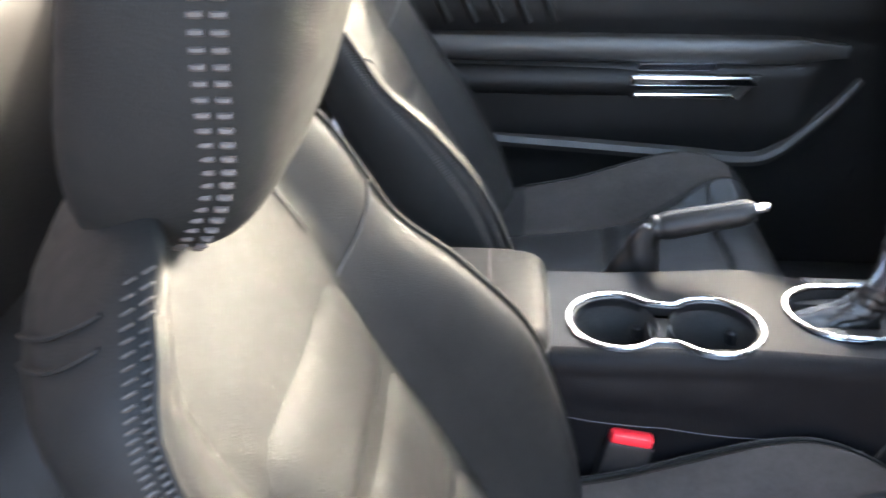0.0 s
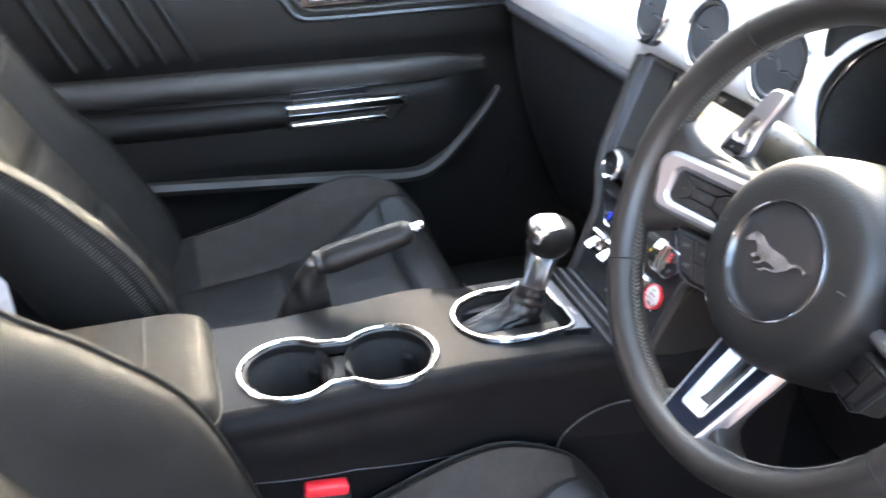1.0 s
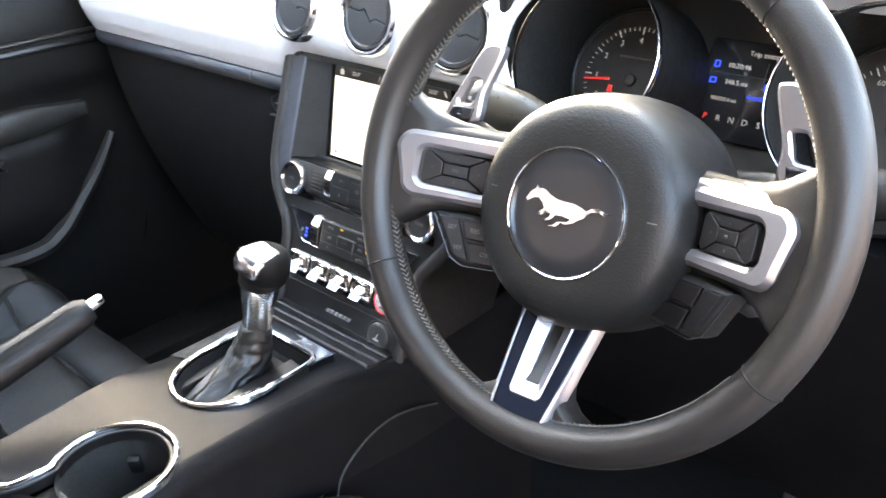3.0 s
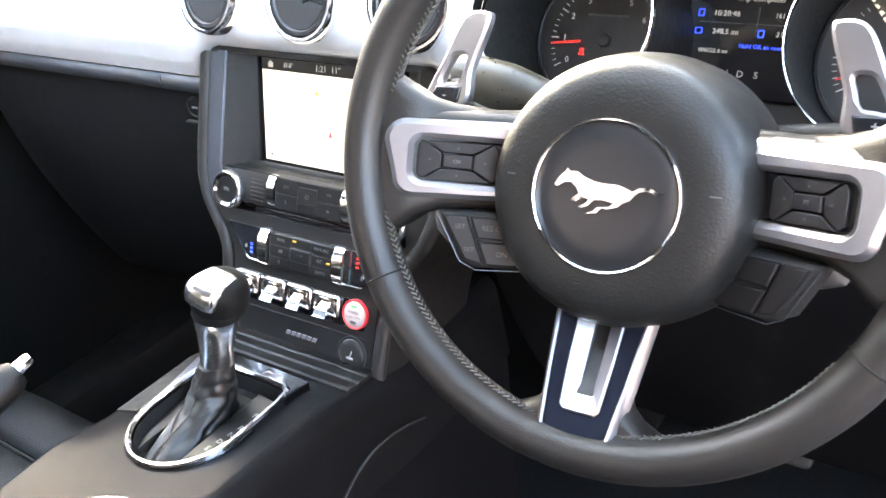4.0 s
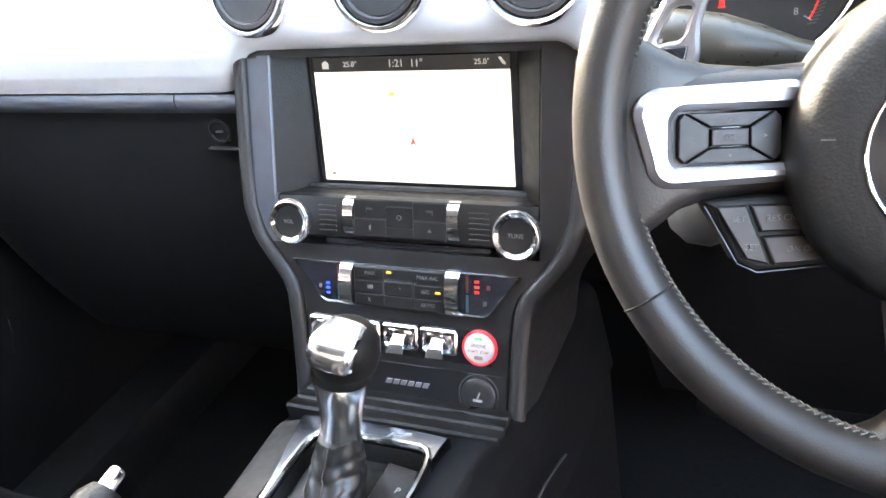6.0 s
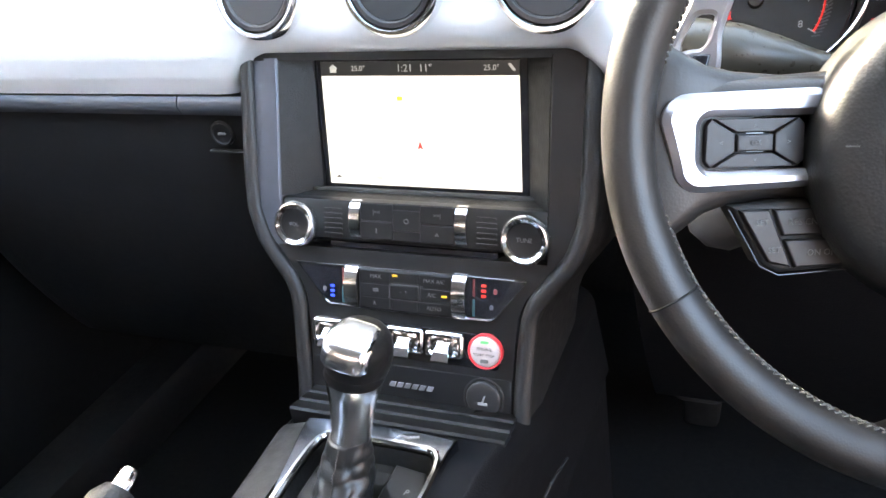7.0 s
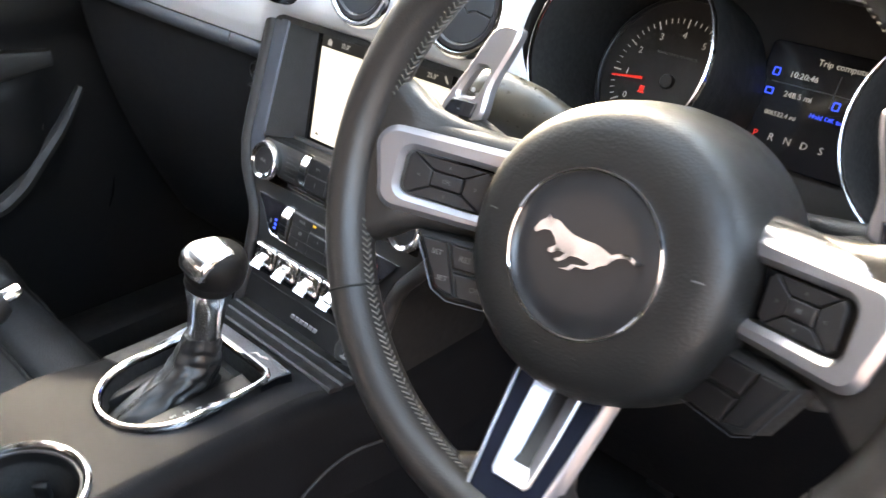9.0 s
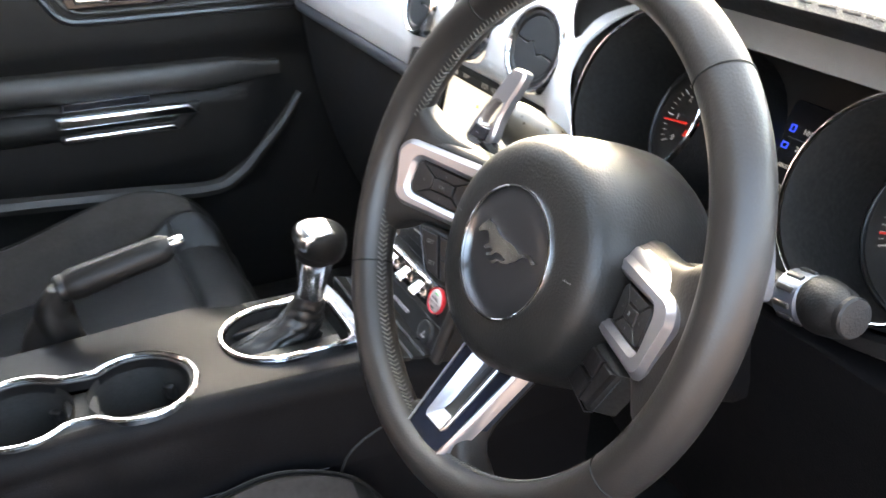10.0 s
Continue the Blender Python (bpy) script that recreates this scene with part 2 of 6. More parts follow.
def slab(outline, z0, z1, bev=0.001, dome=0.0, bm=None):
    """A plate with a rounded front edge, in the local x y plane, from z0 to z1 (front)."""
    s = 1 if z1 > z0 else -1
    rings = [[(x, y, z0) for x, y in outline], [(x, y, z1 - s * bev) for x, y in outline]]
    for k in (0.3, 1.0):
        o = inset(outline, bev * k)
        rings.append([(x, y, z1 - s * bev * (1 - k) ** 2) for x, y in o])
    if not dome:
        rings.append([(x, y, z1) for x, y in inset(outline, bev * 1.5)])
    else:
        cx, cy = sum(p[0] for p in outline) / len(outline), sum(p[1] for p in outline) / len(outline)
        o = inset(outline, bev)
        for k in (0.7, 0.4, 0.12):
            rings.append([(cx + (x - cx) * k, cy + (y - cy) * k, z1 + dome * (1 - k * k)) for x, y in o])
    return loft(rings, True, True, bm)


def ring_slab(outer, inner, z0, z1, bev=0.001, bm=None):
    """A frame between two outlines of as many points."""
    o2, i2 = inset(outer, bev), inset(inner, -bev)
    rings = [[(x, y, z0) for x, y in outer], [(x, y, z1 - bev) for x, y in outer], [(x, y, z1) for x, y in o2],
             [(x, y, z1) for x, y in i2], [(x, y, z1 - bev) for x, y in inner], [(x, y, z0) for x, y in inner]]
    return loft(rings, True, False, bm, wrap=True)


def lathe(profile, n=32, m=None, bm=None, ends=(False, True)):
    """A body turned about local z from (radius, z) pairs."""
    m = m or Matrix()
    rings = [[m @ Vector((r * math.cos(a), r * math.sin(a), z)) for a in (2 * math.pi * i / n for i in range(n))] for r, z in profile]
    return loft(rings, True, True, bm, ends=ends)


def block(size, m=None, bev=0.003, bm=None):
    """A box with rounded edges, centred at m."""
    sx, sy, sz = (s / 2 for s in size)
    b = min(bev, sx * 0.9, sy * 0.9, sz * 0.9)
    tmp = bmesh.new()
    bmesh.ops.create_cube(tmp, size=1.0, matrix=Matrix.Diagonal((2 * sx, 2 * sy, 2 * sz, 1)))
    if b > 0:
        bmesh.ops.bevel(tmp, geom=list(tmp.edges), offset=b, segments=2, affect="EDGES", profile=0.5)
    if m is not None:
        bmesh.ops.transform(tmp, matrix=m, verts=tmp.verts)
    if bm is None:
        return tmp
    scratch = bpy.data.meshes.new("scratch")
    tmp.to_mesh(scratch)
    tmp.free()
    bm.from_mesh(scratch)
    bpy.data.meshes.remove(scratch)
    return bm


def relief(outline, z0, z1):
    """A flat raised shape of any outline, however deeply it is notched."""
    bm = bmesh.new()
    v = [bm.verts.new((x, y, z1 + 0.0002 * math.sin(2.1 * i))) for i, (x, y) in enumerate(outline)]
    bmesh.ops.triangle_fill(bm, edges=[bm.edges.new((v[i], v[(i + 1) % len(v)])) for i in range(len(v))], use_beauty=True, use_dissolve=False)
    made = bmesh.ops.extrude_face_region(bm, geom=list(bm.faces))["geom"]
    bmesh.ops.translate(bm, verts=[p for p in made if isinstance(p, bmesh.types.BMVert)], vec=(0, 0, z0 - z1))
    bmesh.ops.recalc_face_normals(bm, faces=list(bm.faces))
    return bm


def moved(bm, m):
    bmesh.ops.transform(bm, matrix=m, verts=bm.verts)
    return bm


def sheet(f, nu, nv, bm=None):
    """An open surface from f(u, v), u and v from 0 to 1."""
    return loft([[f(i / nu, j / nv) for j in range(nv + 1)] for i in range(nu + 1)], False, False, bm)


def thick(f, nu, nv, back):
    """A surface from f(u, v) with a back that lies by the vector back behind it."""
    back = Vector(back)
    rings = []
    for i in range(nu + 1):
        front = [Vector(f(i / nu, j / nv)) for j in range(nv + 1)]
        rings.append(front + [p + back for p in reversed(front)])
    return loft(rings, True, True)


def words(text, size, x, y, z, parent, material, name="print", align="CENTER", turn=0.0, shear=0.0, m=None):
    """Raised lettering in the parent's local x y plane."""
    c = bpy.data.curves.new(name, "FONT")
    c.body, c.size, c.align_x, c.align_y, c.extrude, c.shear, c.resolution_u = text, size, align, "CENTER", 0.00012, shear, 2
    tmp = bpy.data.objects.new(name, c)
    mesh = bpy.data.meshes.new_from_object(tmp)
    bpy.data.objects.remove(tmp)
    mesh.transform((m or Matrix()) @ Matrix.Translation((x, y, z)) @ Matrix.Rotation(radians(turn), 4, "Z"))
    mesh.materials.clear()
    mesh.materials.append(material)
    ob = new(name, mesh)
    ob.parent = parent
    ob.matrix_basis = FRAMES.get(parent.name, Matrix())
    return ob


def curve(xs, ys, x):
    """A smooth line through the points (xs, ys)."""
    if x <= xs[0] or x >= xs[-1]:
        return ys[0] if x <= xs[0] else ys[-1]
    k = max(i for i in range(len(xs) - 1) if xs[i] <= x)
    sl = [(ys[i + 1] - ys[i]) / (xs[i + 1] - xs[i]) for i in range(len(xs) - 1)]
    tan = lambda i: (sl[0] if i == 0 else sl[-1] if i == len(xs) - 1 else (0.0 if sl[i - 1] * sl[i] <= 0 else 2 * sl[i - 1] * sl[i] / (sl[i - 1] + sl[i])))
    h = xs[k + 1] - xs[k]
    t = (x - xs[k]) / h
    return (ys[k] * (1 + 2 * t) * (1 - t) ** 2 + ys[k + 1] * t * t * (3 - 2 * t) + h * tan(k) * t * (1 - t) ** 2 - h * tan(k + 1) * t * t * (1 - t))


def lerp(a, b, f):
    return a + (b - a) * f


def table(xs, ys, x):
    return float(np.interp(x, xs, ys))


def ease(a, b, x):
    f = min(max((x - a) / (b - a), 0.0), 1.0)
    return f * f * (3 - 2 * f)


# ---- structure: ground, body shell, glass ----
bm = bmesh.new()
bmesh.ops.create_grid(bm, x_segments=40, y_segments=40, size=1500, matrix=Matrix.Translation((0, 0, -0.28)))
solo("ground", bm, ASPHALT, "grey asphalt ground around the parked car", "ground", kind="structure")
# added walls out of view, sized to keep low sky light off the cabin
for nm, size, place in (("light_block_beside", (0.3, 16.0, 1.8), (2.75, -2.0, 0.35)), ("light_block_behind", (12.0, 0.3, 4.2), (-2.0, -4.6, 1.8)), ("light_block_opposite", (0.3, 40.0, 3.0), (-4.8, 4.0, 1.2))):
    solo(nm, block(size, pose(*place), 0.02), RENDERWALL, "added pinkish-grey wall out of view that blocks low sky light", "wall", kind="structure")
solo("floor", block((1.44, 3.0, 0.06), pose(0, -0.35, -0.03), 0.01), CARPET, "black carpeted car floor", "floor", kind="structure")


def roof_line(u, v):
    x = lerp(-0.60, 0.60, u)
    y = lerp(-0.32, -1.30, v)
    return (x, y, 1.19 - 0.09 * (x / 0.6) ** 2 - 0.05 * (2 * v - 1) ** 2)


solo("ceiling", thick(roof_line, 16, 16, (0, 0, 0.04)), HEADLINING, "light grey fabric headlining of the car roof", "ceiling", kind="structure")


def screen_pane(u, v):
    x = lerp(-0.64, 0.64, u) * lerp(1.05, 0.93, v)
    return (x, lerp(0.80, -0.30, v) - 0.16 * (2 * u - 1) ** 2 * (1 - v), lerp(0.86, 1.135, v) - 0.07 * (2 * u - 1) ** 2 * v)


pane = solo("window_1", thick(screen_pane, 14, 8, (0, 0.004, 0.004)), glass, "clear curved windscreen glass", "window", kind="structure")
pane.visible_shadow = False
side_pane = solo("window_2", thick(lambda u, v: (lerp(-0.735, -0.625, v), lerp(-0.84, 0.12, u) - 0.20 * v * ease(0.5, 1.0, u), lerp(0.85, 1.125, v)), 12, 8, (-0.004, 0, 0)), glass, "closed passenger side window glass", "window", kind="structure")
side_pane.visible_shadow = False
bm = bmesh.new()
for s in (-1, 1):
    tube(smooth_path([(s * 0.70, 0.60, 0.82), (s * 0.665, 0.25, 0.965), (s * 0.62, -0.12, 1.08), (s * 0.60, -0.40, 1.125), (s * 0.60, -0.85, 1.10)], 24), 0.035, 8, bm=bm)
    tube(smooth_path([(s * 0.60, -0.84, 1.10), (s * 0.70, -0.93, 0.80), (s * 0.73, -0.95, 0.05)], 10), 0.05, 8, bm=bm)
solo("trim", bm, PLASTIC, "dark plastic pillar trim beside the windows", "pillar trim", kind="structure")
# unseen panel added from belt to pillar to cut sun on the console
solo("sun_block_panel", thick(lambda u, v: (lerp(-0.728, -0.668, v), lerp(0.10, 0.62, u) - 0.02 * v, lerp(0.80, lerp(1.035, 0.83, u), v)), 10, 4, (-0.02, 0, 0)), PLASTIC, "added black panel out of view behind the pillar that blocks the sun", "pillar trim", kind="structure")
solo("wall_rear", block((1.46, 0.05, 0.95), pose(0, -1.45, 0.45), 0.01), CARPET, "dark trimmed rear bulkhead", "wall", kind="structure")
for s, nm in ((-1, "wall_left"), (1, "wall_right")):
    solo(nm, block((0.05, 0.55, 0.80), pose(s * 0.755, -1.18, 0.38), 0.01), PLASTIC, "dark plastic rear quarter trim", "wall", kind="structure")
solo("wall_front", block((1.60, 0.05, 0.86), pose(0, 0.84, 0.42), 0.01), CARPET, "black carpeted front bulkhead", "wall", kind="structure")
for s, nm in ((-1, "sill_left"), (1, "sill_right")):
    solo(nm, block((0.14, 2.2, 0.14), pose(s * 0.71, -0.2, 0.02), 0.03), PLASTIC, "black plastic door sill", "door sill", kind="structure")
for s, nm in ((-1, "kick_panel_left"), (1, "kick_panel_right")):
    solo(nm, block((0.05, 0.50, 0.86), pose(s * 0.765, 0.60, 0.42), 0.02), CARPET, "dark carpeted kick panel in the footwell", "kick panel", kind="structure")


# ---- seats ----
def seat(cx, y0, recline, inboard, label, name):
    base = thing(name, (cx, -0.35, 0.0), label, "car seat", group="front seats")
    r = radians(recline)

    def back_point(u, w, d):
        return Vector((cx + u, y0 - w * math.sin(r) + d * math.cos(r), 0.30 + w * math.cos(r) + d * math.sin(r)))

    def half(w):
        return curve([0, 0.1, 0.2, 0.3, 0.4, 0.46, 0.50, 0.53, 0.55, 0.57], [0.232, 0.246, 0.240, 0.224, 0.212, 0.210, 0.198, 0.165, 0.125, 0.080], w)

    def bump(w):
        return curve([-0.03, 0.1, 0.2, 0.307, 0.39, 0.46, 0.51, 0.57], [0.05, 0.078, 0.090, 0.068, 0.038, 0.034, 0.030, 0.004], w)

    def swell(w, s):
        """The bolster's height; the outer one is lower."""
        if s * inboard > 0:
            return bump(w)
        return curve([-0.03, 0.1, 0.2, 0.3, 0.36, 0.44, 0.49, 0.52, 0.545, 0.57], [0.02, 0.036, 0.040, 0.032, 0.032, 0.036, 0.042, 0.052, 0.052, 0.020], w)

    def front(f, w):
        """Depth of the front at the fraction f of the half width."""
        f, b, g = abs(f), swell(w, f), 0.007 * (1 - ease(0.36, 0.43, w))
        return curve([0, 0.50, 0.56, 0.60, 0.72, 0.84, 0.90], [0.004, 0.0, -g, 0.0, b * 0.62, b * 0.96, b], f)

    def section(w, z_off=0.0):
        h, k = half(w), 1 - 0.15 * ease(0.26, 0.50, w)
        pts = [(f * h, front(f, w)) for f in (-0.90, -0.84, -0.78, -0.72, -0.66, -0.60, -0.56, -0.50, -0.3, -0.1, 0.1, 0.3, 0.50, 0.56, 0.60, 0.66, 0.72, 0.78, 0.84, 0.90)]
        side = lambda b: [(0.955 * h, b * (0.93 if b > 0 else 1.1)), (h, b * (0.6 if b > 0 else 1.35)), (h * 0.995, b * 0.2 - 0.004 * k), (h * 0.95, -0.022 * k), (h * 0.84, -0.050 * k), (h * 0.4, -0.075 * k)]
        loop = pts + side(swell(w, 1)) + [(-u, d) for u, d in reversed(side(swell(w, -1)))]
        return [back_point(u, w, d) for u, d in loop]

    ws = [i * 0.545 / 30 for i in range(31)] + [0.556, 0.565, 0.571]
    rings = []
    for w in ws:
        ring = section(w)
        if w > 0.55:
            k = (w - 0.55) / 0.021
            c = sum(ring, Vector()) / len(ring)
            ring = [c.lerp(p, 1 - 0.35 * k * k) for p in ring]
        rings.append(ring)
    shell = part("backrest", loft(rings), SEAT_HIDE, base, "black leather backrest with raised side bolsters", 50)
    # the padded centre, in three cushions with seams across
    for a, b in ((0.065, 0.178), (0.182, 0.298), (0.302, 0.402)):
        def pad(u, v, a=a, b=b):
            w = lerp(a, b, v)
            top = b > 0.40
            hw = 0.112 - (0.032 * (1 - math.sqrt(max(0.0, 1 - max(0.0, (v - 0.66) / 0.34) ** 2))) if top else 0)
            x = lerp(-1, 1, u)
            puff = 0.011 * (1 - abs(x) ** 6) * (1 - abs(2 * v - 1) ** 5) + 0.003
            return back_point(x * hw, w, -0.004 + puff)
        part("insert_cushion", thick(pad, 14, 10, back_point(0, 0, -0.02) - back_point(0, 0, 0)), SEAT_HIDE, shell, "padded leather centre cushion")
    # ridge seams with stitches, both sides
    for s in (-1, 1):
        ridge = [back_point(s * 0.965 * half(w), w, swell(w, s) * 0.955 + 0.0012) for w in [0.02 + i * 0.51 / 40 for i in range(41)]]
        part("welt", tube(ridge, 0.0026, 6), SEAT_HIDE, shell, "raised leather seam")
        rows = bmesh.new()
        for f0, d0, f1, d1 in ((0.962, 0.95, 0.975, 0.84), (0.983, 0.76, 0.992, 0.65)):
            for w in [0.03 + i * 0.0038 for i in range(136)]:
                p, q = back_point(s * f0 * half(w), w, swell(w, s) * d0 + 0.001), back_point(s * (f1 + 0.001) * half(w), w, swell(w, s) * d1 + 0.0005)
                tube([p, q], 0.0009, 5, bm=rows)
        part("stitching", rows, SEAT_THREAD, shell, "double rows of grey stitching")
    # shoulder seam across the top of each bolster
    for s in (-1, 1):
        line = [back_point(s * f * half(0.385), 0.385 + (f - 0.6) * 0.12, front(s * f, 0.385 + (f - 0.6) * 0.12) + 0.0008) for f in [0.58 + i * 0.33 / 12 for i in range(13)]]
        part("seam", tube(line, 0.0016, 5), RUBBER, shell)

    line = [back_point(inboard * lerp(0.118, 0.098, k / 12), lerp(0.432, 0.535, k / 12), front(0.6, lerp(0.432, 0.535, k / 12)) + 0.002) for k in range(13)]
    part("seam", tube(line, 0.0012, 5), RUBBER, shell)
    # two seams round the outer shoulder
    for w in (0.538, 0.529):
        line = [back_point(-inboard * (half(w) * e + 0.0012), w, d) for e, d in ((0.985, 0.022), (1.0, 0.010), (0.998, 0.0), (0.985, -0.010), (0.955, -0.019), (0.90, -0.032), (0.84, -0.0425))]
        part("shoulder_seam", tube(smooth_path(line, 20), 0.0016, 6), SEAT_HIDE, shell, "raised shoulder seam")
    # headrest
    ry = y0 + 0.52 - 0.711
    sq = lambda t, e: math.copysign(abs(t) ** e, t)

    def rest(a, b):
        """A cushion-shaped body: a round it in plan, b from the bottom to the top."""
        px, py, pz = 0.114 * sq(math.cos(a), 0.55) * sq(math.cos(b), 0.5), 0.064 * sq(math.sin(a), 0.55) * sq(math.cos(b), 0.5), 0.135 * sq(math.sin(b), 0.75)
        return Vector((cx + px, ry + py + 0.30 * pz, 0.906 + pz))
    n = 56
    hr = part("headrest", loft([[rest(2 * math.pi * i / n, b) for i in range(n)] for b in [radians(-88 + 176 * k / 26) for k in range(27)]]), SEAT_HIDE, base, "padded black leather headrest", 60)
    rows = bmesh.new()
    for side in (1, -1):
        for k in range(33):
            pz = -0.125 + 0.0075 * k
            b = math.asin(sq(pz / 0.135, 1 / 0.75))
            py = max(-0.045, min(0.045, 0.023 - 0.20 * pz - (0.030 * ((-0.05 - pz) / 0.075) ** 2 if pz < -0.05 else 0)))
            wide = 0.064 * sq(math.cos(b), 0.5)
            sa = sq(max(-0.95, min(0.95, py / wide)), 1 / 0.55)
            a0 = math.asin(sa)
            a0 = a0 if side > 0 else math.pi - a0
            p = rest(a0, b)
            for d0, d1 in ((-0.0080, -0.0022), (0.0022, 0.0080)):
                u, v = p + Vector((side * 0.0004, d0, 0)), p + Vector((side * 0.0004, d1, 0))
                tube([u, u.lerp(v, 0.5) + Vector((side * 0.0008, 0, 0)), v], 0.0017, 6, bm=rows)
    part("stitching", rows, THREAD, hr, "two rows of pale chunky stitching")
    for s in (-1, 1):
        part("headrest_post", tube([back_point(s * 0.07, 0.52, -0.04), (cx + s * 0.07, -0.735 + y0 + 0.52, 0.84)], 0.006, 10), CHROME, base, "chrome headrest post")

    # cushion
    def cush_half(y):
        return curve([-0.60, -0.45, -0.25, -0.15, -0.115, -0.105], [0.215, 0.245, 0.258, 0.240, 0.215, 0.195], y)

    def cush_z(y):
        return curve([-0.60, -0.45, -0.25, -0.16, -0.12, -0.105], [0.262, 0.268, 0.292, 0.302, 0.290, 0.26], y)

    def cush_b(y):
        return curve([-0.60, -0.45, -0.25, -0.16, -0.105], [0.05, 0.062, 0.092, 0.062, 0.01], y)

    def top(f, y):
        b, f = cush_b(y), abs(f)
        return cush_z(y) + table([0, 0.50, 0.55, 0.60, 0.74, 0.86, 0.93], [0.004, 0.0, -0.006, 0.0, b * 0.7, b, b * 0.95], f)

    ys = [-0.60 + i * 0.45 / 22 for i in range(23)] + [-0.14, -0.13, -0.12, -0.112, -0.106, -0.105]
    rings = []
    for i, y in enumerate(ys):
        h = cush_half(y)
        fs = (-0.93, -0.86, -0.8, -0.74, -0.67, -0.60, -0.55, -0.50, -0.25, 0, 0.25, 0.50, 0.55, 0.60, 0.67, 0.74, 0.8, 0.86, 0.93)
        line = [(f * h, top(f, y)) for f in fs]
        zb = cush_z(y)
        side = [(0.985 * h, zb + cush_b(y) * 0.6), (h, zb - 0.02), (h * 1.0, 0.17), (h * 0.9, 0.13)]
        ring = line + side + [(-u, z) for u, z in reversed(side)]
        rings.append([Vector((cx + u, y, z)) for u, z in ring])
    last = rings[-1]
    c = sum(last, Vector()) / len(last)
    rings.append([c.lerp(p, 0.9) + Vector((0, 0.004, 0)) for p in last])
    cush = part("cushion", loft(rings), SEAT_HIDE, base, "black leather seat cushion with raised bolsters", 50)
    def seam_at(y):
        """Where the centre panels end, as a fraction of the half width; they widen to the front."""
        return table([-0.60, -0.42, -0.33, -0.25, -0.20, -0.12], [0.50, 0.53, 0.57, 0.64, 0.71, 0.84], y)

    for a, b in ((-0.575, -0.390), (-0.383, -0.2045), (-0.1975, -0.122)):
        def pad(u, v, a=a, b=b):
            y = lerp(a, b, v)
            x = lerp(-1, 1, u)
            f = x * seam_at(y)
            puff = 0.007 * (1 - abs(x) ** 7) * (1 - abs(2 * v - 1) ** 7)
            return Vector((cx + f * cush_half(y), y, max(top(f, y), cush_z(y)) + 0.0025 + puff))
        part("insert_cushion", thick(pad, 64, 16, (0, 0, -0.02)), LEATHER_SOFT, cush, "soft perforated leather centre cushion")
    for y in (-0.3865, -0.2010):
        part("cross_seam", tube([Vector((cx + f * cush_half(y), y, max(top(f, y), cush_z(y)) + 0.0022)) for f in [seam_at(y) * (i / 30 - 1) for i in range(61)]], 0.0016, 5), RUBBER, cush, "dark cross seam")
    for s in (-1, 1):
        def wing(u, v, s=s):
            y = lerp(-0.52, -0.160, u)
            f = lerp(seam_at(y) + 0.02, 0.875, v)
            return Vector((cx + s * f * cush_half(y), y, top(f, y) + 0.002 + 0.003 * (1 - abs(2 * u - 1) ** 10) * (1 - abs(2 * v - 1) ** 6)))
        part("bolster_panel", thick(wing, 30, 16, (0, 0, -0.01)), SUEDE, cush, "matt grey bolster panel")
        edge = [Vector((cx + s * 0.91 * cush_half(y), y, top(0.91, y) + 0.001)) for y in [-0.52 + i * 0.40 / 36 for i in range(37)]]
        part("piping", tube(edge, 0.0024, 6), SEAT_HIDE, cush, "raised piping")
        rows = bmesh.new()
        fine = [Vector((cx + s * 0.925 * cush_half(y), y, top(0.925, y) + 0.0012)) for y in [-0.50 + i * 0.37 / 110 for i in range(111)]]
        for p, q in zip(fine, fine[1:]):
            tube([p.lerp(q, 0.15), p.lerp(q, 0.85)], 0.0008, 4, bm=rows)
        part("stitching", rows, DARK_THREAD, cush, "grey stitching")
    part("seat_base", block((0.42, 0.46, 0.14), pose(cx, -0.36, 0.075), 0.02), PLASTIC, base, "black plastic seat base")
    return base


driver = seat(0.367, -0.52, 27, -1, "black leather driver's seat with stitched bolsters and headrest", "driver_seat")
passenger = seat(-0.372, -0.56, 29, 1, "black leather passenger seat with stitched bolsters and headrest", "passenger_seat")

# rear bench behind the front seats; its shade is put into near-black leather
bench = thing("rear_seat", (0, -1.2, 0.0), "rear bench seat in near-black leather that carries its shade", "car seat")
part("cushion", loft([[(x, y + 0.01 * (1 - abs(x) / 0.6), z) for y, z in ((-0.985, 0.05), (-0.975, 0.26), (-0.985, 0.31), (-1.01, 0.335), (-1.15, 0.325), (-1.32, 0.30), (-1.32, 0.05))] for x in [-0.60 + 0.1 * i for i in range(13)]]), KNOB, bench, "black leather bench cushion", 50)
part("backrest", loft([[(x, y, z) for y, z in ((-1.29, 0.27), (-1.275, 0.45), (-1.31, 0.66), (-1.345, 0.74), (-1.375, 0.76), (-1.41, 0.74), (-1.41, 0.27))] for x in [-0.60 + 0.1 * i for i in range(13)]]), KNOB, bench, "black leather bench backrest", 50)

# seat belt buckle beside the driver's cushion
bk = thing("seat_belt_buckle", (0.125, -0.45, 0.2), "black seat belt buckle with a red release button", "seat belt buckle")
BK = pose(0.124, -0.421, 0.350, -10, 0, 0)
part("casing", block((0.022, 0.052, 0.075), BK @ pose(0, 0, -0.022), 0.006), PLASTIC, bk)
part("release_button", block((0.017, 0.046, 0.016), BK @ pose(0, 0, 0.017), 0.004), RED, bk, "red release button")
part("stalk", tube([(0.122, -0.425, 0.30), (0.12, -0.48, 0.12)], 0.009, 8), PLASTIC, bk)

# ---- passenger door ----
DX = -0.715
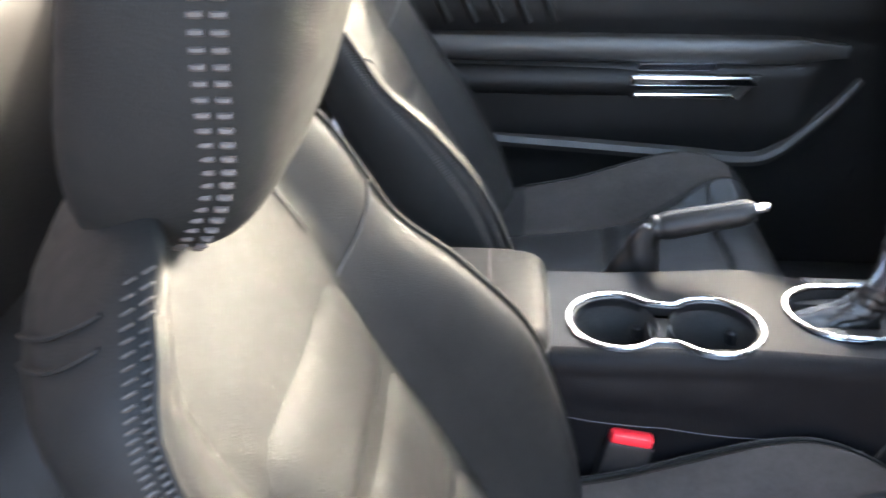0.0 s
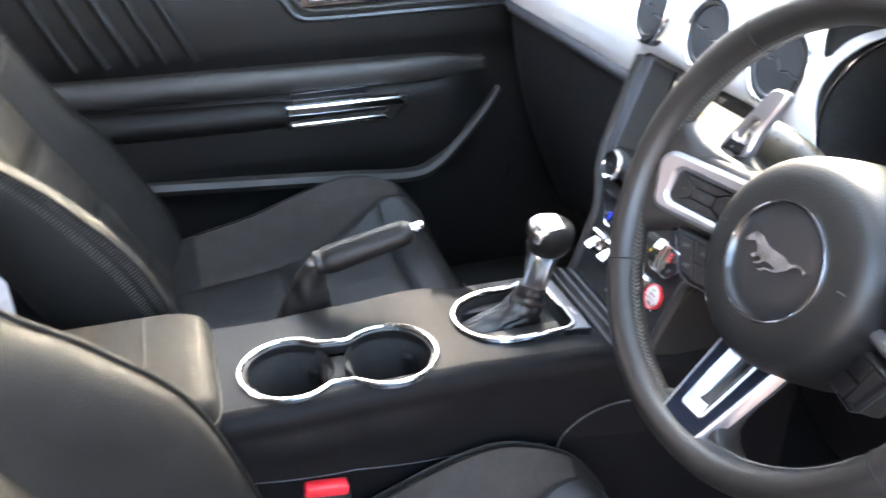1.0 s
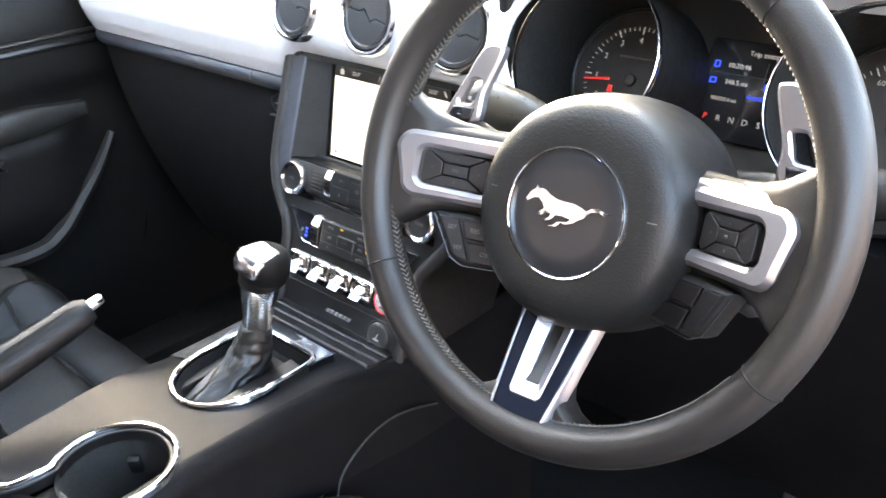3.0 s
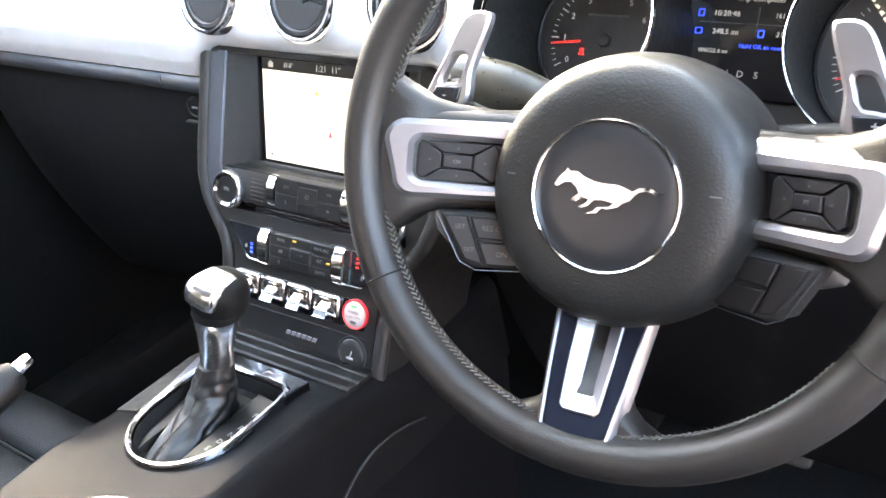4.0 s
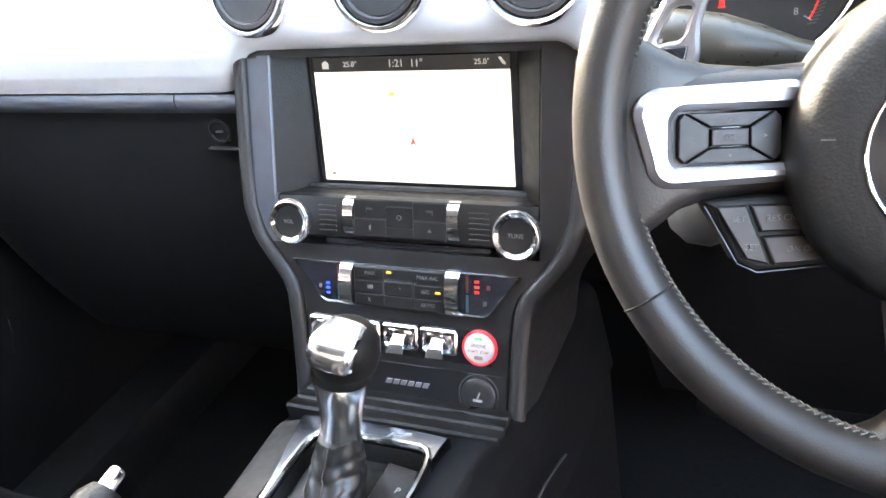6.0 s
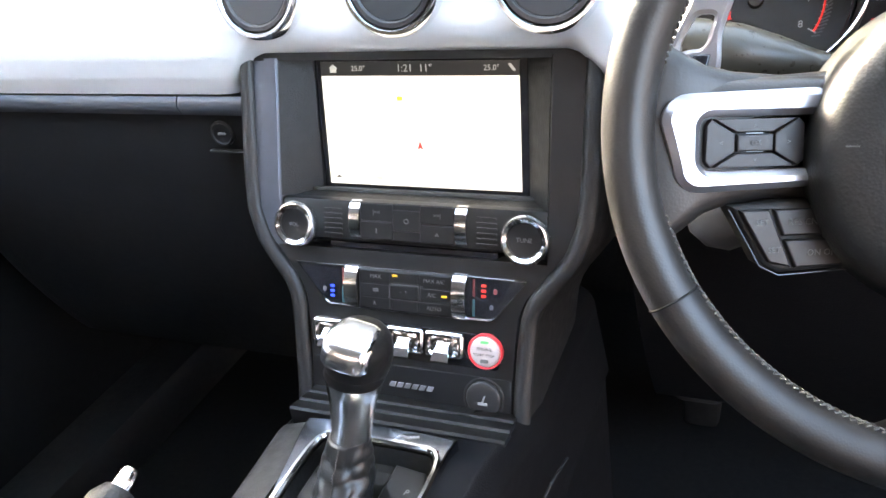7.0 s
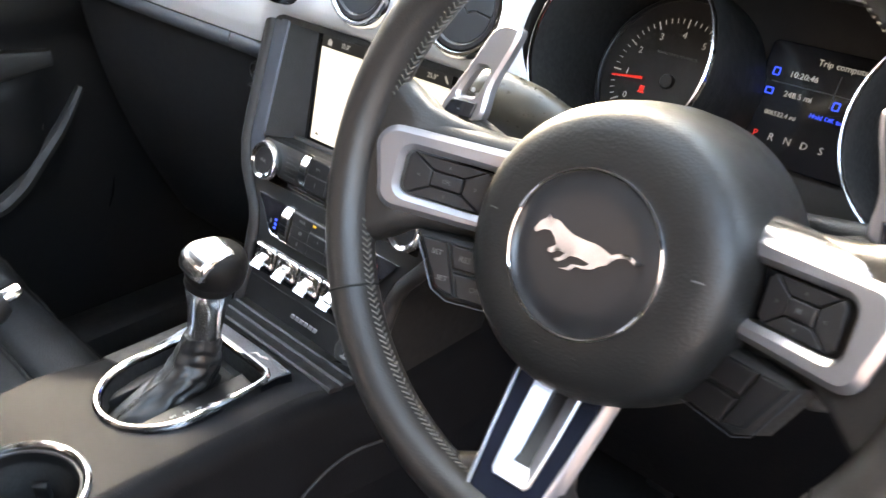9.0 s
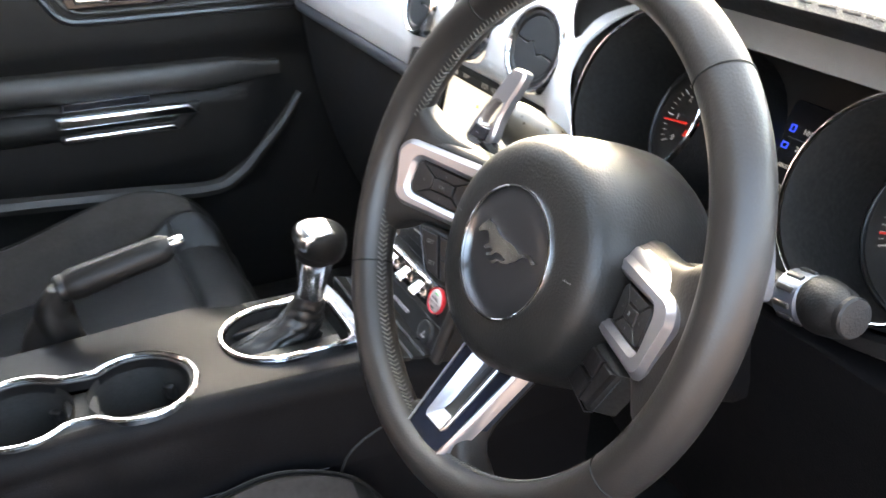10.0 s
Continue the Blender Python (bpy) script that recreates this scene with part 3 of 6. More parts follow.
door = thing("car_door", (DX - 0.03, -0.2, 0.1), "closed black passenger door with a chrome pull handle", "car door")


def door_skin(u, v):
    y = lerp(-0.86, 0.50, u)
    z = lerp(0.08, 0.80, v)
    x = DX - 0.012 + 0.0 * y
    x += 0.030 * ease(0.30, 0.40, z) * (1 - ease(0.50, 0.535, z)) * (1 - ease(-0.02, 0.06, y))
    x += 0.016 * ease(0.555, 0.600, z) - 0.03 * ease(0.66, 0.80, z)
    return (x, y, z)


panel = part("door_panel", thick(door_skin, 60, 50, (-0.07, 0, 0)), DOORTRIM, door, "black grained plastic door panel", 60)
# unseen pad added to raise the door top and shade the console deck
part("sun_block_pad", thick(lambda u, v: (DX - 0.026 - 0.030 * v + 0.014 * math.sin(math.pi * v), lerp(-0.86, 0.50, u), lerp(0.795, 0.862, v)), 30, 8, (-0.05, 0, 0)), DOORTRIM, door, "added black pad out of view below the window that blocks the sun")
# padded ledge along the door
def ledge(u, v):
    y = lerp(-0.86, 0.05, u)
    a = lerp(-90, 90, v)
    return (DX + 0.004 + 0.024 * math.cos(radians(a)) ** 0.6 * (1 - ease(-0.12, 0.05, y) * 0.85), y, lerp(0.545, 0.536, u) + 0.024 * math.sin(radians(a)) * (1 - 0.5 * ease(-0.06, 0.05, y)))


part("ledge", thick(ledge, 40, 10, (-0.02, 0, 0)), LEDGE, door, "soft grey-black padded ledge")
# lower pocket edge, rising to the front
pocket = smooth_path([(DX + 0.006, -0.86, 0.385), (DX + 0.010, -0.57, 0.363), (DX + 0.012, -0.25, 0.340), (DX + 0.012, -0.10, 0.328), (DX + 0.010, -0.045, 0.345), (DX + 0.006, 0.0, 0.385), (DX + 0.002, 0.045, 0.428), (DX - 0.004, 0.088, 0.482)], 70)
part("pocket_edge", tube(pocket, lambda f: table([0, 0.7, 1], [0.016, 0.014, 0.007], f), 8), LEDGE, door, "grey-black moulded pocket edge")
# armrest roll
part("armrest", tube(smooth_path([(DX + 0.006, -0.86, 0.487), (DX + 0.010, -0.60, 0.483), (DX + 0.008, -0.40, 0.480), (DX + 0.002, -0.30, 0.478), (DX - 0.010, -0.12, 0.478), (DX - 0.026, 0.03, 0.480)], 50), lambda f: table([0, 0.5, 0.85, 1], [0.028, 0.027, 0.024, 0.012], f), 14), DOORTRIM, door, "black armrest roll")
# chrome pull handle
HM = Matrix(((0, 0, 1, DX + 0.006), (1, 0, 0, 0), (0, 1, 0, 0), (0, 0, 0, 1)))   # local x: to the front, y: up, z: into the cabin
handle = part("pull_handle", moved(ring_slab([(-0.335, 0.497), (-0.10, 0.497), (-0.135, 0.452), (-0.33, 0.452)], [(-0.322, 0.483), (-0.138, 0.483), (-0.150, 0.470), (-0.318, 0.470)], 0.0, 0.022, 0.003), HM), PLASTIC, door)
part("chrome_top", moved(slab([(-0.332, 0.479), (-0.104, 0.480), (-0.122, 0.499), (-0.332, 0.499)], 0.012, 0.032, 0.004), HM), CHROME, handle, "polished chrome grip")
part("chrome_bottom", moved(slab([(-0.328, 0.453), (-0.140, 0.454), (-0.150, 0.465), (-0.322, 0.465)], 0.008, 0.026, 0.003), HM), CHROME, handle, "polished chrome lower strip")
part("switch_plate", moved(slab([(-0.322, 0.502), (-0.18, 0.503), (-0.18, 0.519), (-0.32, 0.518)], 0.0, 0.014, 0.002), HM), GLOSS, door, "gloss black switch plate")
# release recess with its frame
frame_path = smooth_path([(DX + 0.004, 0.12, 0.645), (DX + 0.006, -0.06, 0.644), (DX + 0.006, -0.24, 0.642), (DX + 0.006, -0.292, 0.648), (DX + 0.005, -0.318, 0.680), (DX - 0.002, -0.345, 0.725), (DX - 0.006, -0.30, 0.745)], 40)
part("recess_edge", tube(frame_path, 0.006, 8), SATIN, door)
part("recess_edge", tube([p + Vector((0.0, 0.012, 0.014)) for p in frame_path[:-6]], 0.003, 6), LEDGE, door)
part("release_plate", moved(slab([(-0.285, 0.662), (-0.13, 0.664), (-0.12, 0.72), (-0.30, 0.72)], -0.006, 0.003, 0.002), HM), GLOSS, door)
part("release_lever", moved(slab([(-0.272, 0.672), (-0.185, 0.673), (-0.178, 0.690), (-0.275, 0.690)], 0.0, 0.014, 0.003), HM), CHROME, door, "chrome release lever")
part("lock_switch", moved(slab([(-0.165, 0.672), (-0.140, 0.672), (-0.138, 0.698), (-0.165, 0.698)], 0.0, 0.008, 0.002), HM), SATIN, door)
for i in range(5):
    y = -0.70 + i * 0.048
    rib = [Vector(door_skin((y + 0.035 - 0.45 * (z - 0.585) + 0.86) / 1.36, (z - 0.08) / 0.72)) + Vector((0.001, 0, 0)) for z in (0.585, 0.61, 0.64, 0.67, 0.70, 0.73, 0.76, 0.79)]
    part("rib", tube(rib, 0.0075, 8), DOORTRIM, door, "raised diagonal rib")
# bright slivers low at the front: the speaker's highlight arcs modelled as chrome
for pts in (((0.004, 0.385), (0.012, 0.412), (0.018, 0.440)), ((0.098, 0.275), (0.108, 0.300), (0.114, 0.326))):
    part("speaker_glint", tube(smooth_path([(DX + 0.004, y, z) for y, z in pts], 8), lambda f: table([0, 0.5, 1], [0.0005, 0.0016, 0.0005], f), 6), CHROME, door, "thin chrome sliver in place of a glint on the speaker")

# ---- dashboard ----
dash = thing("dashboard", (0.0, 0.3, 0.45), "black dashboard with a silver painted fascia and round vents", "dashboard")


def low_edge(x):
    return 0.672 + 0.036 * (1 - ease(0.128, 0.172, abs(x)))


def fascia_y(z):
    return table([0.66, 0.672, 0.69, 0.71, 0.735, 0.76, 0.785, 0.805, 0.82, 0.828], [0.066, 0.061, 0.052, 0.046, 0.044, 0.047, 0.057, 0.073, 0.095, 0.125], z)


def fascia():
    # left of the rev counter a full-height sheet; above and below its round opening two narrow tongues
    def at(x, z):
        return (x, fascia_y(z) + 0.06 * ease(-0.62, -0.76, x) - 0.010 * ease(0.135, 0.18, x), z)

    def full(u, v):
        x = lerp(-0.705, 0.1808, u)
        z = lerp(low_edge(x), 0.826, v ** 1.25)
        p = at(x, z)
        brow = (1 - ease(0.150, 0.185, abs(x))) * max(0.0, 1 - (z - low_edge(x)) / 0.022) ** 2
        return (p[0], p[1] + 0.013 * brow, p[2])

    def tongue(upper):
        def f(u, v):
            x = 0.253 - 0.0722 * math.cos(u * 1.69)
            h = 0.0655 * math.sqrt(max(0.0, 1 - ((x - 0.253) / 0.0722) ** 2))
            return at(x, lerp(0.762 + h, 0.826, v) if upper else lerp(low_edge(x), 0.762 - h, v))
        return f

    bm = bmesh.new()
    grids = (sheet(full, 120, 40), sheet(tongue(True), 24, 10), sheet(tongue(False), 24, 12))
    for g in grids:
        keep = bpy.data.meshes.new("join")
        g.to_mesh(keep)
        bm.from_mesh(keep)
        bpy.data.meshes.remove(keep)
        g.free()
    bmesh.ops.dissolve_degenerate(bm, dist=0.00001, edges=list(bm.edges))
    made = bmesh.ops.extrude_face_region(bm, geom=list(bm.faces))["geom"]
    bmesh.ops.translate(bm, verts=[v for v in made if isinstance(v, bmesh.types.BMVert)], vec=(0, 0.006, 0))
    bmesh.ops.recalc_face_normals(bm, faces=list(bm.faces))
    return bm


front = part("fascia", fascia(), SILVER, dash, "silver satin painted dash fascia", 50)


def strip(x0, x1):
    def f(u, v):
        x = lerp(x0, x1, u)
        z = lerp(0.651, 0.669, v)
        return (x, 0.064 + 0.004 * math.sin(math.pi * v) * -1 + 0.06 * ease(-0.62, -0.76, x), z)
    return f


for x0, x1 in ((-0.705, -0.2405), (-0.239, -0.166)):
    part("trim_strip", thick(strip(x0, x1), 24, 6, (0, 0.02, 0)), STRIPMETAL, dash, "dark grey brushed metal trim strip")
def glovebox(u, v):
    x = lerp(-0.70, -0.168, u)
    z = lerp(0.649, 0.27, v)
    return (x, 0.072 + 0.03 * v + 0.09 * v * v + 0.06 * ease(-0.62, -0.76, x), z)


part("glovebox_lid", thick(glovebox, 24, 16, (0, 0.03, 0)), LOWERDASH, dash, "black grained glovebox lid")
lock = part("glovebox_lock", lathe([(0.0125, -0.004), (0.0125, 0.0015), (0.0105, 0.0025), (0.0095, 0.0012), (0.003, 0.0008)], 24, pose(-0.207, 0.0725, 0.630, 90)), STACK_KEY, dash)
part("lock_slot", block((0.008, 0.003, 0.002), pose(-0.207, 0.0712, 0.630), 0.0005), BEZEL, lock)
part("lid_gap", block((0.060, 0.006, 0.0025), pose(-0.196, 0.0725, 0.612), 0.001), RUBBER, dash)


def top_pad(u, v):
    x = lerp(-0.72, 0.72, u)
    hood = ease(0.15, 0.22, x) * (1 - ease(0.52, 0.62, x))
    y0 = lerp(0.105, 0.085, hood)
    y = lerp(y0, 0.825, v)
    z0 = lerp(0.826, 0.842, hood)
    return (x, y, lerp(z0, 0.855 - 0.02 * (x / 0.72) ** 2, v) - 0.006 * math.sin(math.pi * v))


part("top_pad", thick(top_pad, 70, 24, (0, 0, -0.03)), TOPPAD, dash, "grained soft dash top, black vinyl paled for the sun glare on it")


def lower_panel(u, v):
    x = lerp(0.168, 0.71, u)
    z = lerp(0.665, 0.30, v)
    return (x, 0.03 + 0.05 * v + 0.10 * v * v, z)


part("knee_panel", thick(lower_panel, 20, 14, (0, 0.03, 0)), FLANK_SKIN, dash, "black lower dash panel")
part("end_fascia", thick(lambda u, v: (lerp(0.555, 0.71, u), fascia_y(lerp(0.672, 0.828, v)) + 0.005, lerp(0.672, 0.828, v)), 14, 16, (0, 0.03, 0)), SILVER, dash, "silver dash end fascia")


# round vents
def vent(x, tilt):
    vm = pose(x, 0.047, 0.766, 74, 0, tilt)
    v = part("air_vent", lathe([(0.0335, -0.03), (0.0335, 0.001), (0.0345, 0.005), (0.0362, 0.0075), (0.0385, 0.0075), (0.0402, 0.005), (0.041, 0.0), (0.041, -0.03)], 48, vm, ends=(False, False)), CHROME, dash, "round air vent in a chrome ring")
    part("vent_ring", lathe([(0.0288, -0.020), (0.0290, 0.0040), (0.0305, 0.0056), (0.0338, 0.0056), (0.0338, -0.020)], 48, vm, ends=(False, False)), SATIN, v)
    zig = [(0.0, 0.0285), (0.0, 0.013), (0.0045, 0.006), (-0.0045, -0.006), (0.0, -0.013), (0.0, -0.0285)]
    for a0, side in ((-90, 1), (90, -1)):
        arc = [(0.0288 * math.cos(radians(a0 + 10 + 160 * i / 16)), 0.0288 * math.sin(radians(a0 + 10 + 160 * i / 16))) for i in range(17)]
        cut = [(x_ + side * 0.0006, y_) for x_, y_ in (zig if side > 0 else reversed(zig))]
        part("vent_flap", moved(slab(arc + cut, 0.0020, 0.0045, 0.0005), vm @ pose(0, 0, 0, 0, side * 1.2, 78)), BLUEGREY, v, "smooth grey vent flap")
    part("vent_hub", lathe([(0.0292, 0.0010), (0.0292, 0.0018)], 24, vm), RUBBER, v)
    return v


BLUEGREY = mat("grey_vent_plastic", (0.016, 0.019, 0.022), 0.38, var=0.1, scale=40, bump=0.1, bscale=900)
for x, tilt in ((-0.114, -4), (0.003, 0), (0.121, 4)):
    vent(x, tilt)

# ---- instrument cluster ----
CF = pose(0.367, 0.14, 0.716, 65, 0, 0)
cluster = thing("instrument_cluster", (0.367, 0.12, 0.66), "instrument cluster with two chrome-ringed dials and a lit display", "instrument cluster", m=CF)


def hood_loop(z, g):
    pts = []
    for i in range(64):
        a = 2 * math.pi * i / 64
        c, s = math.cos(a), math.sin(a)
        x = math.copysign(abs(c) ** 0.45, c) * (0.190 + g)
        y = math.copysign(abs(s) ** 0.6, s) * (0.078 + g) + 0.006
        pts.append((x, y, z))
    return pts


def hood_front(loop):
    return [(x, y, z + 0.055 * ease(-0.03, 0.085, y)) for x, y, z in loop]


hood_rings = [hood_loop(-0.004, 0.0), hood_front(hood_loop(0.082, 0.0)), hood_front(hood_loop(0.086, 0.004)), hood_front(hood_loop(0.082, 0.012)), hood_loop(-0.01, 0.018)]
hood = part("hood", loft(hood_rings, True, False), PLASTIC, cluster, "black cluster hood", 60)
part("face_panel", slab(rr(0.378, 0.160, 0.05, 0, 0.006, 8), -0.02, -0.003, 0.001), DIAL, cluster)
seam_rows = bmesh.new()
edge = hood_front(hood_loop(0.0835, 0.0095))
for i in range(4, 28):
    p, q = Vector(edge[i]), Vector(edge[i + 1])
    for k in range(4):
        tube([p.lerp(q, (k + 0.15) / 4), p.lerp(q, (k + 0.85) / 4)], 0.0005, 4, bm=seam_rows)
part("stitching", seam_rows, THREAD, hood, "pale stitching along the hood")


def gauge(x, numbers, angle, label, big):
    g = part("gauge", lathe([(0.0650, 0.0), (0.0655, 0.045), (0.0662, 0.090), (0.0678, 0.0955)], 56, Matrix.Translation((x, 0.003, 0)), ends=(False, False)), TUBE, cluster, label)
    part("chrome_ring", lathe([(0.0682, 0.0935), (0.0680, 0.0978), (0.0685, 0.0990), (0.0691, 0.0993), (0.0698, 0.0986), (0.0700, 0.0945), (0.0696, 0.0915)], 64, Matrix.Translation((x, 0.003, 0)), ends=(False, False)), CHROME, g, "slim chrome ring")
    part("outer_tube", lathe([(0.0700, 0.0935), (0.0704, 0.06), (0.0708, 0.0)], 56, Matrix.Translation((x, 0.003, 0)), ends=(False, False)), PLASTIC, g)
    part("dial", moved(slab(circle(0.0645, 48), -0.006, 0.002, 0.0008), Matrix.Translation((x, 0.003, 0))), DIAL, g, "dark dial face")
    part("dial_rim", moved(ring_slab(circle(0.0645, 48), circle(0.0615, 48), 0.0, 0.006, 0.001), Matrix.Translation((x, 0.003, 0))), SATIN, g)
    n, dx, dy = len(numbers), x - 0.003, 0.0015
    for i, txt in enumerate(numbers):
        a = radians(210 - 240 * i / (n - 1))
        words(txt, big, dx + 0.0365 * math.cos(a), dy + 0.0365 * math.sin(a), 0.0024, g, LITDIM, "numeral")
        for k in range(5 if i < n - 1 else 1):
            b = radians(210 - 240 * (i + k / 5) / (n - 1))
            r0, r1 = (0.0425, 0.0490) if k == 0 else (0.0455, 0.0490)
            mid = Matrix.Translation((dx + (r0 + r1) / 2 * math.cos(b), dy + (r0 + r1) / 2 * math.sin(b), 0.0024)) @ Matrix.Rotation(b, 4, "Z")
            part("tick", block((r1 - r0, 0.0010 if k == 0 else 0.0006, 0.0003), mid, 0), LITDIM, g)
    a = radians(angle)
    nd = Matrix.Translation((dx, dy, 0.006)) @ Matrix.Rotation(a, 4, "Z")
    part("needle", moved(loft([[(0.020, -0.0010, 0), (0.020, 0.0010, 0), (0.020, 0.0010, 0.0012), (0.020, -0.0010, 0.0012)], [(0.047, -0.0006, 0), (0.047, 0.0006, 0), (0.047, 0.0006, 0.0008), (0.047, -0.0006, 0.0008)]]), nd), LITRED, g, "lit red needle")
    part("needle_cap", lathe([(0.0058, 0.002), (0.0058, 0.0045), (0.0048, 0.0058), (0.002, 0.0062)], 24, Matrix.Translation((dx, dy, 0))), DIAL, g)
    return g


tach = gauge(-0.114, ["0", "1", "2", "3", "4", "5", "6", "7", "8"], 187, "round rev counter in a chrome-ringed tube", 0.0072)
arc = [(-0.117 + 0.0470 * math.cos(radians(a)), 0.0015 + 0.0470 * math.sin(radians(a)), 0.0032) for a in range(-30, 17, 3)]
part("red_zone", tube(arc, 0.0008, 5), LITRED, tach, "red zone mark")
part("fuel_lamp", block((0.0042, 0.0050, 0.0006), pose(-0.136, -0.0085, 0.0026), 0.0005), LITRED, tach, "lit red warning lamp")
part("fuel_lamp_base", block((0.0060, 0.0012, 0.0006), pose(-0.136, -0.0115, 0.0026), 0.0003), LITRED, tach)
words("REVOLUTIONS PER MINUTE", 0.0028, -0.117, 0.022, 0.0024, tach, FAINT, "small_print")
words("C", 0.0055, -0.133, -0.045, 0.0024, tach, LIT, "small_print")
words("H", 0.0055, -0.095, -0.045, 0.0024, tach, LIT, "small_print")
part("temperature_hub", lathe([(0.0085, 0.002), (0.0085, 0.004), (0.005, 0.005)], 20, Matrix.Translation((-0.114, -0.031, 0))), GLOSS, tach)
part("temperature_needle", block((0.0014, 0.016, 0.0008), pose(-0.1165, -0.044, 0.0040, 0, 0, -12), 0.0002), LITRED, tach, "small red needle")
part("temperature_scale", tube([(-0.114 + 0.030 * math.cos(radians(a)), -0.024 + 0.026 * math.sin(radians(a)), 0.003) for a in range(215, 326, 6)], 0.0005, 4), FAINT, tach)
for i in range(14):
    a = radians(-32 + 3.2 * i)
    part("hatch", block((0.006, 0.0011, 0.0003), Matrix.Translation((-0.117 + 0.0500 * math.cos(a), 0.0015 + 0.0500 * math.sin(a), 0.0024)) @ Matrix.Rotation(a + 0.7, 4, "Z"), 0), FAINT, tach)
gauge(0.114, ["0", "20", "40", "60", "80", "100", "120", "140", "160"], 200, "round speedometer in a chrome-ringed tube", 0.0062)

# display between the dials
disp = part("display", slab(rr(0.100, 0.086, 0.004, 0, 0.008), -0.002, 0.001, 0.0006), GLOSS, cluster, "lit trip computer display")
words("Trip computer", 0.0062, 0.004, 0.041, 0.0016, disp, LIT)
words("10:20:46", 0.0060, -0.020, 0.029, 0.0016, disp, LIT)
words("161 mi to E", 0.0050, 0.028, 0.029, 0.0016, disp, LIT)
words("248.5 mi", 0.0058, -0.019, 0.015, 0.0016, disp, LIT)
words("21.1 avg", 0.0054, 0.028, 0.015, 0.0016, disp, LIT)
words("Hold OK to reset", 0.0046, 0.010, 0.005, 0.0016, disp, LITBLUE)
words("006522.4 mi", 0.0046, -0.026, 0.0, 0.0016, disp, LIT)
part("icon", ring_slab(rr(0.005, 0.006, 0.0008, -0.040, 0.029), rr(0.005 - 0.0018, 0.006 - 0.0018, 0.0004, -0.040, 0.029), 0.0012, 0.0016, 0.0001), LITBLUE, disp)
part("icon", ring_slab(rr(0.006, 0.005, 0.0008, -0.040, 0.015), rr(0.006 - 0.0018, 0.005 - 0.0018, 0.0004, -0.040, 0.015), 0.0012, 0.0016, 0.0001), LITBLUE, disp)
part("icon", ring_slab(rr(0.005, 0.006, 0.0008, 0.008, 0.015), rr(0.005 - 0.0018, 0.006 - 0.0018, 0.0004, 0.008, 0.015), 0.0012, 0.0016, 0.0001), LITBLUE, disp)
part("rule", block((0.0006, 0.022, 0.0003), pose(0.004, 0.024, 0.0014), 0), FAINT, disp)
part("rule", block((0.085, 0.0005, 0.0003), pose(0.002, 0.022, 0.0014), 0), FAINT, disp)
part("warning_lamp", block((0.006, 0.003, 0.0004), pose(0.030, 0.0, 0.0015), 0.0005), LITRED, disp)
for i, ch in enumerate("PRNDS"):
    words(ch, 0.0074, -0.038 + 0.0120 * i, -0.0165, 0.0016, disp, LITRED if ch == "P" else LITDIM, "gear_letter")

# ---- steering column and stalks ----
column = thing("steering_column", (0.367, 0.1, 0.6), "black steering column shroud with stalks", "steering column", m=pose(0.367, -0.135, 0.716, 65, 0, 0))
part("shroud", loft([[(x * k, y * k2 - 0.012, z) for x, y in rr(0.105, 0.10, 0.035)] for z, k, k2 in ((-0.075, 0.9, 0.9), (-0.085, 1.0, 1.0), (-0.14, 1.08, 1.0), (-0.22, 1.15, 1.0))]), FLANK_SKIN, column, "black column shroud")


def stalk(s, name, label):
    root, tip = Vector((s * 0.040, 0.046, -0.110)), Vector((s * 0.166, 0.063, -0.087))
    ax = (tip - root).normalized()
    fs = [i / 24 for i in range(25)]
    st = part(name, tube([root.lerp(tip, f) for f in fs], lambda f: table([0, 0.30, 0.45, 0.62, 0.80, 0.93, 0.98, 1.0], [0.010, 0.013, 0.018, 0.022, 0.022, 0.020, 0.017, 0.012], f) if s < 0 else table([0, 0.66, 0.68, 0.79, 0.82, 0.85, 0.94, 0.975, 0.99, 1.0], [0.008, 0.009, 0.0125, 0.0130, 0.0160, 0.0170, 0.0150, 0.0136, 0.0128, 0.0105], f), 24, flat=0.86), PLASTIC if s > 0 else STALK, column, label)
    SX = Matrix.Translation(root.lerp(tip, 0.735)) @ Vector((0, 0, 1)).rotation_difference(ax).to_matrix().to_4x4()
    if s > 0:
        part("collar", lathe([(0.0122, -0.009), (0.0138, -0.007), (0.0140, 0.008), (0.0126, 0.010)], 24, SX), ALU, st, "silver collar")
    for i in range(10 if s > 0 else 0):
        part("collar_rib", block((0.0026, 0.0034, 0.011), SX @ Matrix.Rotation(2 * math.pi * i / 10, 4, "Z") @ pose(0.0140, 0, 0.0005), 0.0008), SATIN, st)
    part("end_cap", lathe([(0.0112, -0.002), (0.0112, 0.0015), (0.0102, 0.0028), (0.004, 0.0032)], 24, Matrix.Translation(tip) @ SX.to_3x3().to_4x4()), PLASTIC if s > 0 else STALK, st, "round end cap")
    for k, (w, h) in enumerate(() if s > 0 else ((0.006, 0.004), (0.003, 0.003), (0.004, 0.002))):
        part("stalk_mark", block((w, h, 0.0006), Matrix.Translation(root.lerp(tip, 0.86 + 0.04 * k) + Vector((0, 0.0005, 0.0150 if s > 0 else 0.0190))), 0.0002), PRINT, st)
    return st


stalk(-1, "light_stalk", "olive-grey rounded indicator stalk with white marks")
stalk(1, "wiper_stalk", "dark wiper stalk with a silver collar")


# ---- centre stack ----
SF = pose(0, -0.002, 0.546, 69.7, 0, 0)
stack = thing("centre_stack", (0, 0.02, 0.43), "centre stack with a lit touchscreen, audio knobs and climate controls", "centre stack", m=SF)


